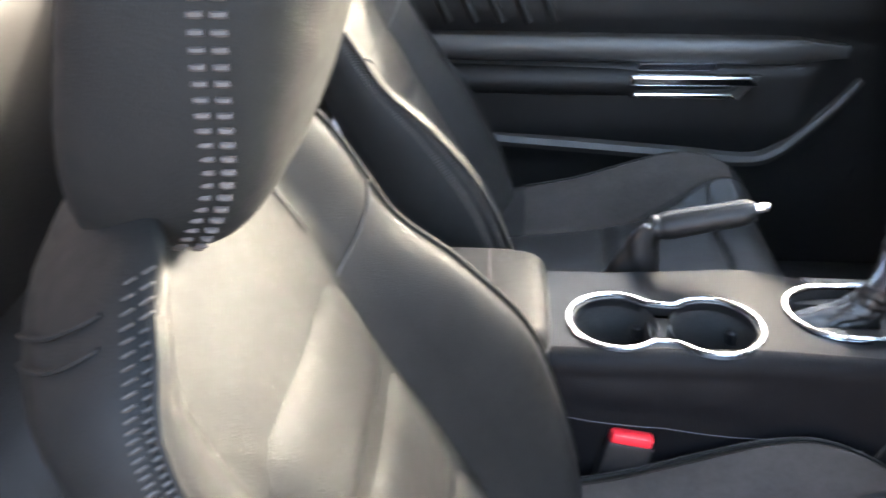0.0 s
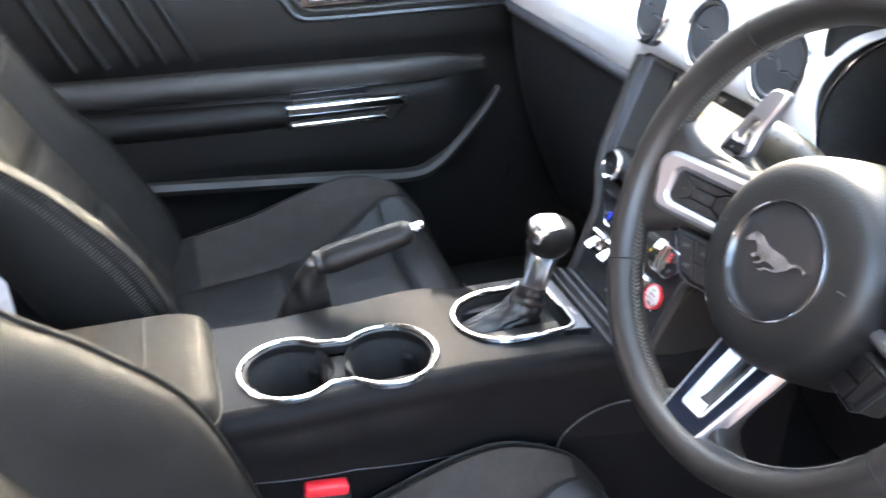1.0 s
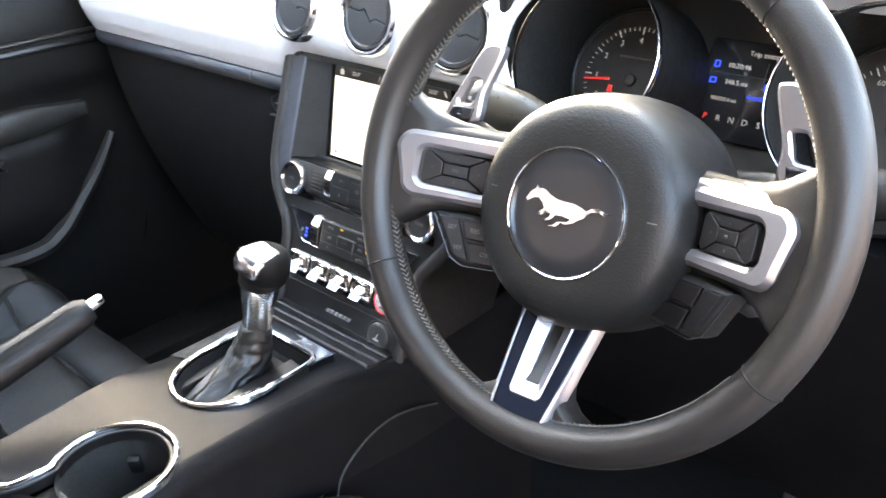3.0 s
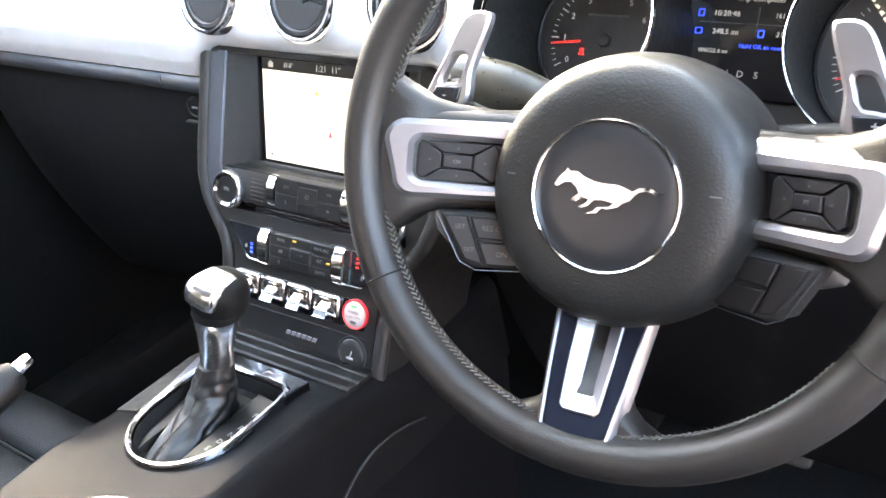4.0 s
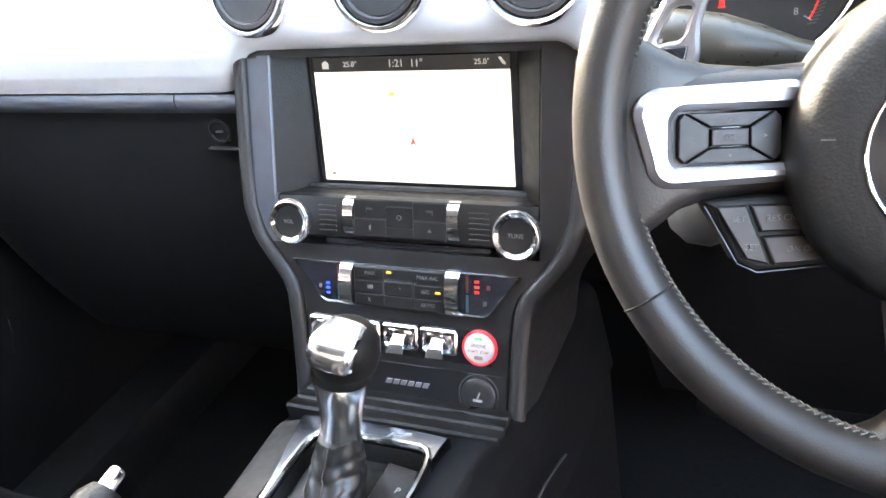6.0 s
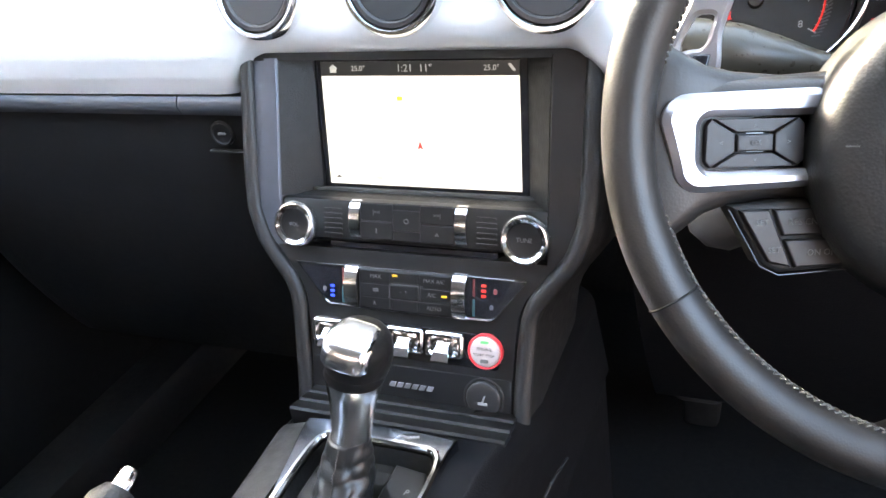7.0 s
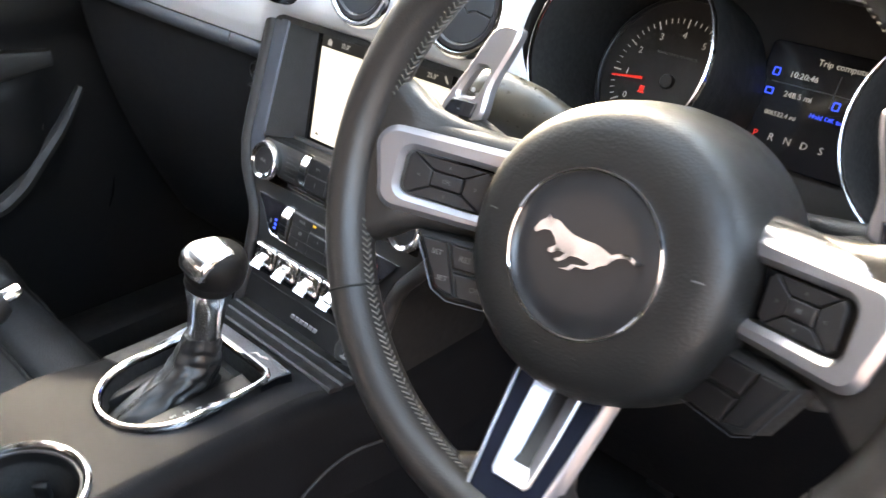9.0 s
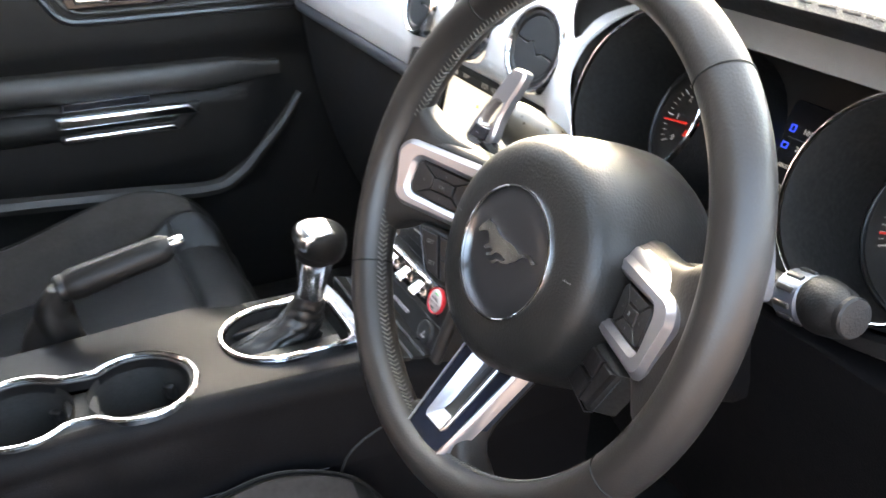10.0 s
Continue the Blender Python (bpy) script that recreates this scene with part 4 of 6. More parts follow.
def roll_line(v):
    return table([-0.150, -0.106, -0.058, -0.03, -0.0158, 0.0018, 0.0194, 0.0426, 0.069, 0.16], [0.0985, 0.0990, 0.1014, 0.1040, 0.1098, 0.1240, 0.1368, 0.1452, 0.1475, 0.1485], v)


def stack_half(v):
    return roll_line(v) - 0.0062


vs = [-0.120 + i * 0.1335 / 36 for i in range(37)]
plate = loft([[(-stack_half(v), v, -0.05), (-stack_half(v), v, -0.003), (-stack_half(v) + 0.003, v, 0.0), (stack_half(v) - 0.003, v, 0.0), (stack_half(v), v, -0.003), (stack_half(v), v, -0.05)] for v in vs])
part("face_plate", plate, PLATE, stack, "satin black face plate")
part("slot_back", block((0.236, 0.052, 0.010), pose(0, 0.036, -0.026), 0.001), RUBBER, stack)
# padded side rolls
for s in (-1, 1):
    line = [(s * roll_line(v), v, -0.0015) for v in [-0.150 + i * 0.322 / 50 for i in range(51)]]
    part("side_roll", tube(smooth_path(line, 70), 0.0072, 14), ROLL, stack, "padded leather side roll")
    side = loft([[(s * (roll_line(v) + 0.0050), v, -0.004), (s * (roll_line(v) + 0.0085), v, -0.03), (s * (roll_line(v) + 0.006), v, -0.14), (s * (roll_line(v) - 0.01), v, -0.14), (s * (roll_line(v) - 0.006), v, -0.012)] for v in [-0.150 + i * 0.318 / 30 for i in range(31)]])
    part("side_wall", side, PLASTIC, stack, "black side wall")
# screen bay: angled cheeks that run down beside the audio panel, deep dark walls
for s in (-1, 1):
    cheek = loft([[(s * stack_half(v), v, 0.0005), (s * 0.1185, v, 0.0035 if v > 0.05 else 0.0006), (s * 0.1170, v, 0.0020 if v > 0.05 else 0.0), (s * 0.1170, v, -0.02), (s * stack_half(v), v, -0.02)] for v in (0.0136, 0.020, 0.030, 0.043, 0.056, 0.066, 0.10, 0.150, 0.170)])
    # the left cheek's lighter material puts the light falling on it into colour
    part("cheek", cheek, CHEEK_LIT if s < 0 else PLATE, stack, "angled dark cheek, lighter on the left for the light it catches")
    wall = loft([[(s * 0.1165, v, 0.002), (s * 0.0935, v, lerp(-0.030, -0.016, (v - 0.058) / 0.11)), (s * 0.0935, v, -0.05), (s * 0.1165, v, -0.05)] for v in (0.056, 0.075, 0.12, 0.178)])
    part("bay_wall", wall, PLASTIC, stack, "dark angled wall beside the screen")
part("bay_floor", loft([[(x, 0.0555, -0.006), (x, 0.0615, -0.030), (x, 0.0615, -0.05), (x, 0.052, -0.05)] for x in (-0.1165, 0.1165)]), PLASTIC, stack)
part("bay_roof", loft([[(x, 0.168, 0.002), (x, 0.170, -0.015), (x, 0.180, -0.05), (x, 0.180, 0.002)] for x in (-0.140, 0.140)]), PLASTIC, stack)
SM = Matrix.Translation((0, 0.116, -0.0245)) @ Matrix.Rotation(radians(8.2), 4, "X")
scr = part("touchscreen", moved(slab(rr(0.187, 0.112, 0.003), -0.006, 0.0, 0.001), SM), GLOSS, stack, "glossy touchscreen")
part("map_view", moved(slab([(-0.0872, -0.0515), (0.0864, -0.0515), (0.0864, 0.0402), (-0.0872, 0.0402)], 0.0002, 0.0008, 0.0001), SM), SCREEN, scr, "bright white map view")
part("status_bar", moved(slab([(-0.0872, 0.0405), (0.0864, 0.0405), (0.0864, 0.0518), (-0.0872, 0.0518)], 0.0002, 0.0008, 0.0001), SM), BAR, scr, "black status bar")
for txt, x, size in (("25.0°", -0.052, 0.0062), ("1:21", -0.010, 0.0085), ("11°", 0.0085, 0.0085), ("25.0°", 0.064, 0.0062)):
    words(txt, size, x, 0.0462, 0.0011, scr, LIT, "status_text", m=SM)
part("home_icon", moved(slab([(-0.0785, 0.043), (-0.0725, 0.043), (-0.0725, 0.0465), (-0.0715, 0.0465), (-0.0755, 0.0498), (-0.0795, 0.0465), (-0.0785, 0.0465)], 0.0008, 0.0011, 0.0001), SM), LIT, scr)
part("phone_icon", moved(slab([(0.0775, 0.0492), (0.0795, 0.0498), (0.0835, 0.0445), (0.0825, 0.0435), (0.0808, 0.0445), (0.0785, 0.0475)], 0.0008, 0.0011, 0.0001), SM), LIT, scr)
part("map_arrow", moved(slab([(0.0, -0.0125), (0.0028, -0.020), (0.0, -0.0185), (-0.0028, -0.020)], 0.0008, 0.0012, 0.0001), SM), LITRED, scr, "red position arrow")
part("map_mark", moved(slab([(-0.0815, -0.0465), (-0.0785, -0.0435), (-0.0755, -0.0465)], 0.0008, 0.0011, 0.0001), SM), DIAL, scr)
part("map_mark", moved(slab(rr(0.007, 0.003, 0.001, -0.040, -0.0452), 0.0008, 0.0011, 0.0001), SM), MAPGREY, scr)
part("map_mark", moved(slab(rr(0.016, 0.0015, 0.0005, 0.0, -0.0462), 0.0008, 0.0011, 0.0001), SM), MAPGREY, scr)
part("map_mark", moved(slab(rr(0.005, 0.0035, 0.001, -0.016, 0.022), 0.0008, 0.0011, 0.0001), SM), LITAMBER, scr, "small yellow map mark")

# audio panel
audio = part("audio_panel", loft([[(x, 0.0195, -0.020), (x, 0.0200, -0.004), (x, 0.0220, -0.0012), (x, 0.0500, 0.0008), (x, 0.0542, -0.0004), (x, 0.0560, -0.0060), (x, 0.0560, -0.025)] for x in (-0.1162, 0.1162)]), STACK_KEY, stack, "satin black audio panel")
part("disc_slot", slab(rr(0.150, 0.0056, 0.0010, 0, 0.0163), -0.021, -0.006, 0.0006), GLOSS, stack, "dark disc slot under the buttons")
for s in (-1, 1):
    for i in range(6):
        part("slot", block((0.017, 0.0013, 0.0014), pose(s * 0.068, 0.0262 + i * 0.0042, 0.0002), 0.0003), RUBBER, audio)
    part("chrome_bar", loft([[(s * 0.0470 + dx, 0.0392 + 0.0162 * math.sin(a), -0.004 + 0.0085 * math.cos(a)) for a in [radians(-90 + 15 * i) for i in range(13)]] for dx in (-0.0048, -0.0040, 0.0040, 0.0048)]), CHROME, audio, "chrome bar")
part("button_field", slab(rr(0.084, 0.0315, 0.002, 0, 0.0388), -0.003, 0.0016, 0.001), STACK_KEY, audio)
for x, y, w, h in ((-0.0268, 0.0465, 0.0290, 0.0142), (0.0268, 0.0465, 0.0290, 0.0142), (-0.0268, 0.0312, 0.0290, 0.0142), (0.0268, 0.0312, 0.0290, 0.0142), (0, 0.0405, 0.0238, 0.0168)):
    part("button", slab(rr(w, h, 0.0012, x, y), 0.0010, 0.0023, 0.0004), STACK_KEY, audio)
    part("button_gap", ring_slab(rr(w + 0.0012, h + 0.0012, 0.0015, x, y), rr(w + 0.0004, h + 0.0004, 0.0012, x, y), 0.0010, 0.0018, 0.0001), RUBBER, audio)
words("|<<", 0.0046, -0.0268, 0.0465, 0.0025, audio, FAINT)
words(">>|", 0.0046, 0.0268, 0.0465, 0.0025, audio, FAINT)
part("note_icon", block((0.0012, 0.004, 0.0003), pose(-0.0268, 0.0312, 0.0025), 0), FAINT, audio)
part("eject_icon", slab([(0.0250, 0.0302), (0.0286, 0.0302), (0.0268, 0.0330)], 0.002, 0.0026, 0.0001), FAINT, audio)
part("power_icon", ring_slab(circle(0.0022, 16, 0, 0.0405), circle(0.0016, 16, 0, 0.0405), 0.0020, 0.0026, 0.0001), FAINT, audio)


def knob(x, text):
    m = Matrix.Translation((x, 0.0330, -0.0105))
    k = part("knob", lathe([(0.0182, 0.0), (0.0184, 0.012), (0.0190, 0.0135), (0.0193, 0.0180), (0.0189, 0.0202), (0.0182, 0.0212), (0.0170, 0.0214), (0.0142, 0.0198), (0.0138, 0.0180)], 48, m), CHROME, stack, "ribbed chrome audio knob")
    rows = bmesh.new()
    for i in range(60):
        a = 2 * math.pi * i / 60
        block((0.0007, 0.0008, 0.006), m @ Matrix.Rotation(a, 4, "Z") @ Matrix.Translation((0.0192, 0, 0.0160)), 0.0002, rows)
    part("knurl", rows, CHROME, k)
    part("cap", moved(slab(circle(0.0143, 36), 0.010, 0.0192, 0.0012, -0.0008), m), STACK_KEY, k, "dark knob cap")
    words(text, 0.0050, x, 0.0330, 0.0092, k, FAINT, "knob_text")


knob(-0.1010, "VOL")
knob(0.1010, "TUNE")

# climate panel
trap = [(-0.1025, -0.0005), (-0.0765, -0.0312), (-0.0712, -0.0343), (0.0718, -0.0343), (0.0772, -0.0312), (0.1022, -0.0005)]
clim = part("climate_panel", slab(trap, -0.002, 0.0020, 0.0008), GLOSS, stack, "gloss black climate panel")
part("chrome_edge", tube([(x, y, 0.0018) for x, y in trap], 0.0010, 6, closed=True), CHROME, clim, "thin chrome outline")
part("climate_field", slab(rr(0.084, 0.035, 0.002, 0, -0.0172), 0.001, 0.006, 0.0015), STACK_KEY, clim)
for s in (-1, 1):
    part("temperature_drum", loft([[(s * 0.0480 + dx, -0.0172 + 0.0195 * math.sin(a), 0.001 + 0.010 * math.cos(a)) for a in [radians(-90 + 15 * i) for i in range(13)]] for dx in (-0.0058, -0.0050, 0.0050, 0.0058)]), CHROME, clim, "chrome temperature drum")
    part("heat_mark", slab([(s * 0.0575, -0.002), (s * 0.0595, -0.002), (s * 0.0595, -0.016), (s * 0.0575, -0.016)], 0.001, 0.0024, 0.0002), DIMRED, clim)
    part("cool_mark", slab([(s * 0.0575, -0.018), (s * 0.0595, -0.018), (s * 0.0595, -0.032), (s * 0.0575, -0.032)], 0.001, 0.0024, 0.0002), TEAL, clim)
for txt, x, y in (("MAX", -0.026, -0.006), ("MAX A/C", 0.026, -0.006), ("A/C", 0.024, -0.0175), ("AUTO", 0.026, -0.0285), ("R", -0.027, -0.0285), ("-  +", 0.0, -0.0165)):
    words(txt, 0.0046, x, y, 0.0078 if x == 0 else 0.0064, clim, FAINT, "button_text")
for x, y, w, h in ((-0.027, -0.0062, 0.028, 0.0096), (0, -0.0062, 0.023, 0.0096), (0.027, -0.0062, 0.028, 0.0096), (-0.027, -0.0173, 0.028, 0.0098), (0.027, -0.0173, 0.028, 0.0098), (-0.027, -0.0285, 0.028, 0.0096), (0, -0.0285, 0.023, 0.0096), (0.027, -0.0285, 0.028, 0.0096)):
    part("button", slab(rr(w, h, 0.001, x, y), 0.0055, 0.0062, 0.0004), STACK_KEY, clim)
part("fan_rocker", slab(rr(0.0262, 0.0128, 0.002, 0, -0.0172), 0.004, 0.0076, 0.0012), STACK_KEY, clim)
part("fan_gap", ring_slab(rr(0.0290, 0.0152, 0.003, 0, -0.0172), rr(0.0266, 0.0132, 0.002, 0, -0.0172), 0.004, 0.00645, 0.0001), RUBBER, clim)
part("indicator", slab(rr(0.0045, 0.0018, 0.0005, -0.0085, -0.0040), 0.006, 0.0068, 0.0002), LITAMBER, clim, "lit amber lamp")
part("indicator", slab(rr(0.0045, 0.0018, 0.0005, 0.0350, -0.0175), 0.006, 0.0068, 0.0002), LITAMBER, clim, "lit amber lamp")
part("defrost_icon", slab(rr(0.005, 0.003, 0.001, -0.026, -0.0173), 0.006, 0.0066, 0.0001), FAINT, clim)
for k in range(3):
    part("seat_lamp", slab(rr(0.0036, 0.0022, 0.0005, -0.0690, -0.0185 - 0.0042 * k), 0.001, 0.0026, 0.0002), LITBLUE, clim, "lit blue seat lamp")
    part("seat_lamp", slab(rr(0.0040, 0.0022, 0.0005, 0.0668, -0.0065 - 0.0042 * k), 0.001, 0.0026, 0.0002), LITRED, clim, "lit red seat lamp")
part("seat_icon", slab(rr(0.003, 0.004, 0.001, 0.0765, -0.0105), 0.001, 0.0024, 0.0001), DIMRED, clim)
part("seat_icon", slab(rr(0.003, 0.004, 0.001, 0.0735, -0.0235), 0.001, 0.0024, 0.0001), FAINT, clim)
part("seat_icon", slab(rr(0.003, 0.004, 0.001, -0.0765, -0.0215), 0.001, 0.0024, 0.0001), FAINT, clim)

# toggle row and start button
bay = part("toggle_bay", slab(rr(0.168, 0.029, 0.004, -0.004, -0.0610), -0.002, 0.0008, 0.0005), GLOSS, stack, "recessed toggle switch bay")
for i in range(4):
    x = -0.0715 + 0.0350 * i
    part("toggle_housing", ring_slab(rr(0.0335, 0.0210, 0.0030, x, -0.0580), rr(0.0235, 0.0140, 0.0030, x, -0.0585), 0.0, 0.0050, 0.0016), CLEAR, bay, "bright metal toggle housing")
    part("toggle_base", block((0.0232, 0.0135, 0.004), pose(x, -0.0585, 0.0012), 0.001), CLEAR, bay)
    part("toggle", moved(loft([[(-0.0058, 0.003, 0), (0.0058, 0.003, 0), (0.0058, -0.002, 0), (-0.0058, -0.002, 0)], [(-0.0052, -0.0010, 0.005), (0.0052, -0.0010, 0.005), (0.0052, -0.0035, 0.004), (-0.0052, -0.0035, 0.004)], [(-0.0066, -0.0060, 0.009), (0.0066, -0.0060, 0.009), (0.0066, -0.0080, 0.007), (-0.0066, -0.0080, 0.007)], [(-0.0076, -0.0118, 0.0115), (0.0076, -0.0118, 0.0115), (0.0076, -0.0132, 0.0095), (-0.0076, -0.0132, 0.0095)]]), Matrix.Translation((x, -0.0575, 0.002))), CLEAR, bay, "flared chrome toggle switch")
SB = Matrix.Translation((0.0690, -0.0597, 0))
start = part("start_button", moved(slab(circle(0.0128, 32), -0.002, 0.0042, 0.0012, 0.0010), SB), STARTFACE, stack, "round silver start button")
part("start_ring", moved(ring_slab(circle(0.0146, 32), circle(0.0131, 32), -0.002, 0.0044, 0.0006), SB), RED, start, "glowing red ring")
part("start_lamp", moved(slab(rr(0.007, 0.0022, 0.001, 0, 0.0080), 0.0042, 0.0054, 0.0002), SB), LITGREEN, start)
words("ENGINE", 0.0036, 0.0, 0.0025, 0.0054, start, FAINT, "button_text", m=SB)
words("START", 0.0030, -0.0047, -0.0025, 0.0054, start, FAINT, "button_text", m=SB)
words("STOP", 0.0030, 0.0050, -0.0025, 0.0054, start, FAINT, "button_text", m=SB)
part("start_icon", moved(slab(rr(0.007, 0.003, 0.001, 0, -0.0075), 0.0042, 0.0053, 0.0001), SB), FAINT, start)

# lower panel with badge bars and socket
low = part("lower_panel", slab(rr(0.182, 0.036, 0.004, 0, -0.1000), -0.004, 0.0006, 0.0006), STACK_KEY, stack, "gloss black lower panel")
for i, (w, x) in enumerate(((0.0062, -0.0140), (0.0062, -0.0072), (0.0062, -0.0004), (0.0062, 0.0064), (0.0062, 0.0132), (0.0062, 0.0200))):
    part("badge_bar", slab([(x - w / 2, -0.1005), (x + w / 2 - 0.001, -0.1005), (x + w / 2 + 0.001, -0.0962), (x - w / 2 + 0.002, -0.0962)], 0.0003, 0.0016, 0.0004), BEZEL, low, "plain silver badge bar")
sock = part("socket", moved(slab(circle(0.0150, 32), -0.004, 0.003, 0.0015, 0.0006), Matrix.Translation((0.0675, -0.1000, 0))), SATIN, low, "round black socket lid")
part("socket_ring", moved(ring_slab(circle(0.0178, 32), circle(0.0155, 32), -0.004, 0.0012, 0.0006), Matrix.Translation((0.0675, -0.1000, 0))), RUBBER, low)
part("socket_icon", slab(rr(0.008, 0.0022, 0.0005, 0.0675, -0.1035), 0.003, 0.0040, 0.0001), PRINT, sock)
part("socket_icon", slab([(0.0665, -0.1020), (0.0680, -0.1020), (0.0700, -0.0965), (0.0688, -0.0962)], 0.003, 0.0040, 0.0001), PRINT, sock)
# stepped shelf between the panel and the console top
for y0, y1, z0, z1, w in ((-0.0400, -0.0535, 0.4440, 0.4466, 0.0965), (-0.0545, -0.0680, 0.4475, 0.4500, 0.0985), (-0.0690, -0.0840, 0.4505, 0.4540, 0.1000)):
    part("lower_lip", moved(loft([[(x, y0, z0 - 0.02), (x, y0, z0 - 0.001), (x, y0 - 0.001, z0), (x, y1 + 0.002, z1), (x, y1, z1 - 0.0015), (x, y1 - 0.0005, z1 - 0.03)] for x in (-0.088, -0.086, w - 0.002, w)]), SF.inverted()), STACK_KEY, stack, "satin stepped lip under the panel")

# ---- centre console ----
console = thing("centre_console", (0.01, -0.4, 0.0), "black centre console with chrome-ringed cup holders and armrest", "centre console")


def left_edge(y):
    return table([-0.95, -0.52, -0.44, -0.34, -0.20, -0.12, -0.05], [-0.075, -0.066, -0.064, -0.072, -0.088, -0.098, -0.108], y)


def right_edge(y):
    cup = math.exp(-((y + 0.331) / 0.042) ** 4) + math.exp(-((y + 0.435) / 0.042) ** 4)
    return table([-0.95, -0.5, -0.25, -0.12, -0.05], [0.120, 0.112, 0.108, 0.108, 0.114], y) + 0.003 * cup


def deck(y):
    return table([-0.95, -0.6, -0.5, -0.3, -0.1, -0.04], [0.462, 0.465, 0.466, 0.467, 0.456, 0.440], y)


CUPS = ((0.047, -0.435, 0.050), (0.052, -0.331, 0.051))
GATE_C = 0.0135


def gate_outline(g=0.0):
    """The lever gate, round at the rear and square at the front."""
    out = []
    for i in range(25):
        a = radians(180 + 180 * i / 24)
        out.append((GATE_C + (0.0515 + g) * math.cos(a), -0.186 + (0.057 + g) * math.sin(a)))
    for s in (1, -1):
        side = [(0.0520 + g, -0.155), (0.0515 + g, -0.136), (0.0495 + g * 0.9, -0.1240 + g * 0.3), (0.0450 + g * 0.7, -0.1170 + g * 0.7), (0.0390 + g * 0.4, -0.1148 + g), (0.018, -0.1142 + g)]
        out += [(GATE_C + s * x, y) for x, y in (side if s > 0 else reversed(side))]
    return out


def cup_outline(g=0.0):
    """The figure-of-eight outline round the two cup holders."""
    (x0, y0, r0), (x1, y1, r1) = CUPS
    out = []
    for i in range(29):
        a = radians(lerp(-223, 43, i / 28))
        out.append((x0 + (r0 + g) * math.cos(a), y0 + (r0 + g) * math.sin(a)))
    out += [(0.0822 + g * 0.95, -0.394), (0.0828 + g * 0.95, -0.3835), (0.0845 + g * 0.95, -0.373)]
    for i in range(29):
        a = radians(lerp(-43, 223, i / 28))
        out.append((x1 + (r1 + g) * math.cos(a), y1 + (r1 + g) * math.sin(a)))
    out += [(0.0152 - g * 0.95, -0.373), (0.0142 - g * 0.95, -0.3835), (0.0128 - g * 0.95, -0.394)]
    return out


def deck_at(x, y):
    """The deck's height; beside the gate its passenger side slopes away."""
    return deck(y) - 0.34 * max(0.0, -0.044 - x) * ease(-0.27, -0.20, y)


# the deck: a cut sheet with real openings
def deck_sheet():
    bm = bmesh.new()
    ys = [-0.52 + i * 0.66 / 60 for i in range(61)]
    outer = [(right_edge(y) - 0.018, y) for y in ys] + [(left_edge(y) + 0.012, y) for y in reversed(ys)]
    edges = []
    for loop in (outer, cup_outline(0.002), gate_outline(0.002)):
        v = [bm.verts.new((x, y, deck_at(x, y))) for x, y in loop]
        edges += [bm.edges.new((v[i], v[(i + 1) % len(v)])) for i in range(len(v))]
    bmesh.ops.triangle_fill(bm, edges=edges, use_beauty=True, use_dissolve=False)
    return bm


part("deck", deck_sheet(), SATIN_DECK, console, "black satin console top", 60)


def flank(side):
    def f(u, v):
        y = lerp(-0.95, 0.16, u)
        e = right_edge(y) if side > 0 else left_edge(y)
        base = table([-0.95, -0.5, -0.15, 0], [0.42, 0.394, 0.354, 0.34], y)
        inner = e - side * (0.018 if side > 0 else 0.012)
        if v < 0.45:
            a = radians(90 * v / 0.45)
            rx, rz = abs(e - inner), 0.026
            return (inner + side * rx * math.sin(a), y, deck_at(inner, y) - rz + rz * math.cos(a))
        k = (v - 0.45) / 0.55
        bulge = 0.0
        if side > 0:
            bulge = 0.003 * max(math.exp(-((y + 0.331) / 0.05) ** 4), math.exp(-((y + 0.435) / 0.05) ** 4)) * math.sin(math.pi * min(1, k * 1.4)) * (k < 0.72)
        return (e + side * (0.010 * k + bulge), y, lerp(deck_at(inner, y) - 0.026, base, k))
    return f


for s in (1, -1):
    part("flank", thick(flank(s), 90, 22, (-s * 0.006, 0, -0.004)), FLANK_SKIN, console, "matt black console flank", 60)
    def skirt(u, v, s=s):
        y = lerp(-0.95, 0.16, u)
        e = (right_edge(y) + 0.006) if s > 0 else (left_edge(y) - 0.006)
        return (e + s * 0.004 * v, y, lerp(table([-0.95, -0.5, -0.15, 0], [0.42, 0.394, 0.354, 0.34], y) - 0.002, 0.02, v))
    part("skirt", thick(skirt, 24, 6, (-s * 0.01, 0, 0)), FLANK_SKIN, console, "black lower console side")
    line = [(((right_edge(y) + 0.0105) if s > 0 else (left_edge(y) - 0.0105)), y, table([-0.95, -0.5, -0.15, 0], [0.42, 0.394, 0.354, 0.34], y) - 0.0005) for y in [-0.95 + i * 0.78 / 40 for i in range(41)]]
    part("seam_line", tube(line, 0.0006, 5), STRIPMETAL, console)
# curved edge of the footwell trim on the driver's side
arch = smooth_path([(0.1300, -0.166, 0.330), (0.1275, -0.160, 0.358), (0.1265, -0.150, 0.376), (0.1250, -0.127, 0.390), (0.1235, -0.098, 0.397), (0.1240, -0.071, 0.397), (0.1240, -0.042, 0.389), (0.1240, -0.012, 0.377)], 40)
part("trim_edge", tube([p + Vector((0.0015, 0, 0)) for p in arch], 0.0013, 6), RUBBER, console, "curved edge of the footwell trim")
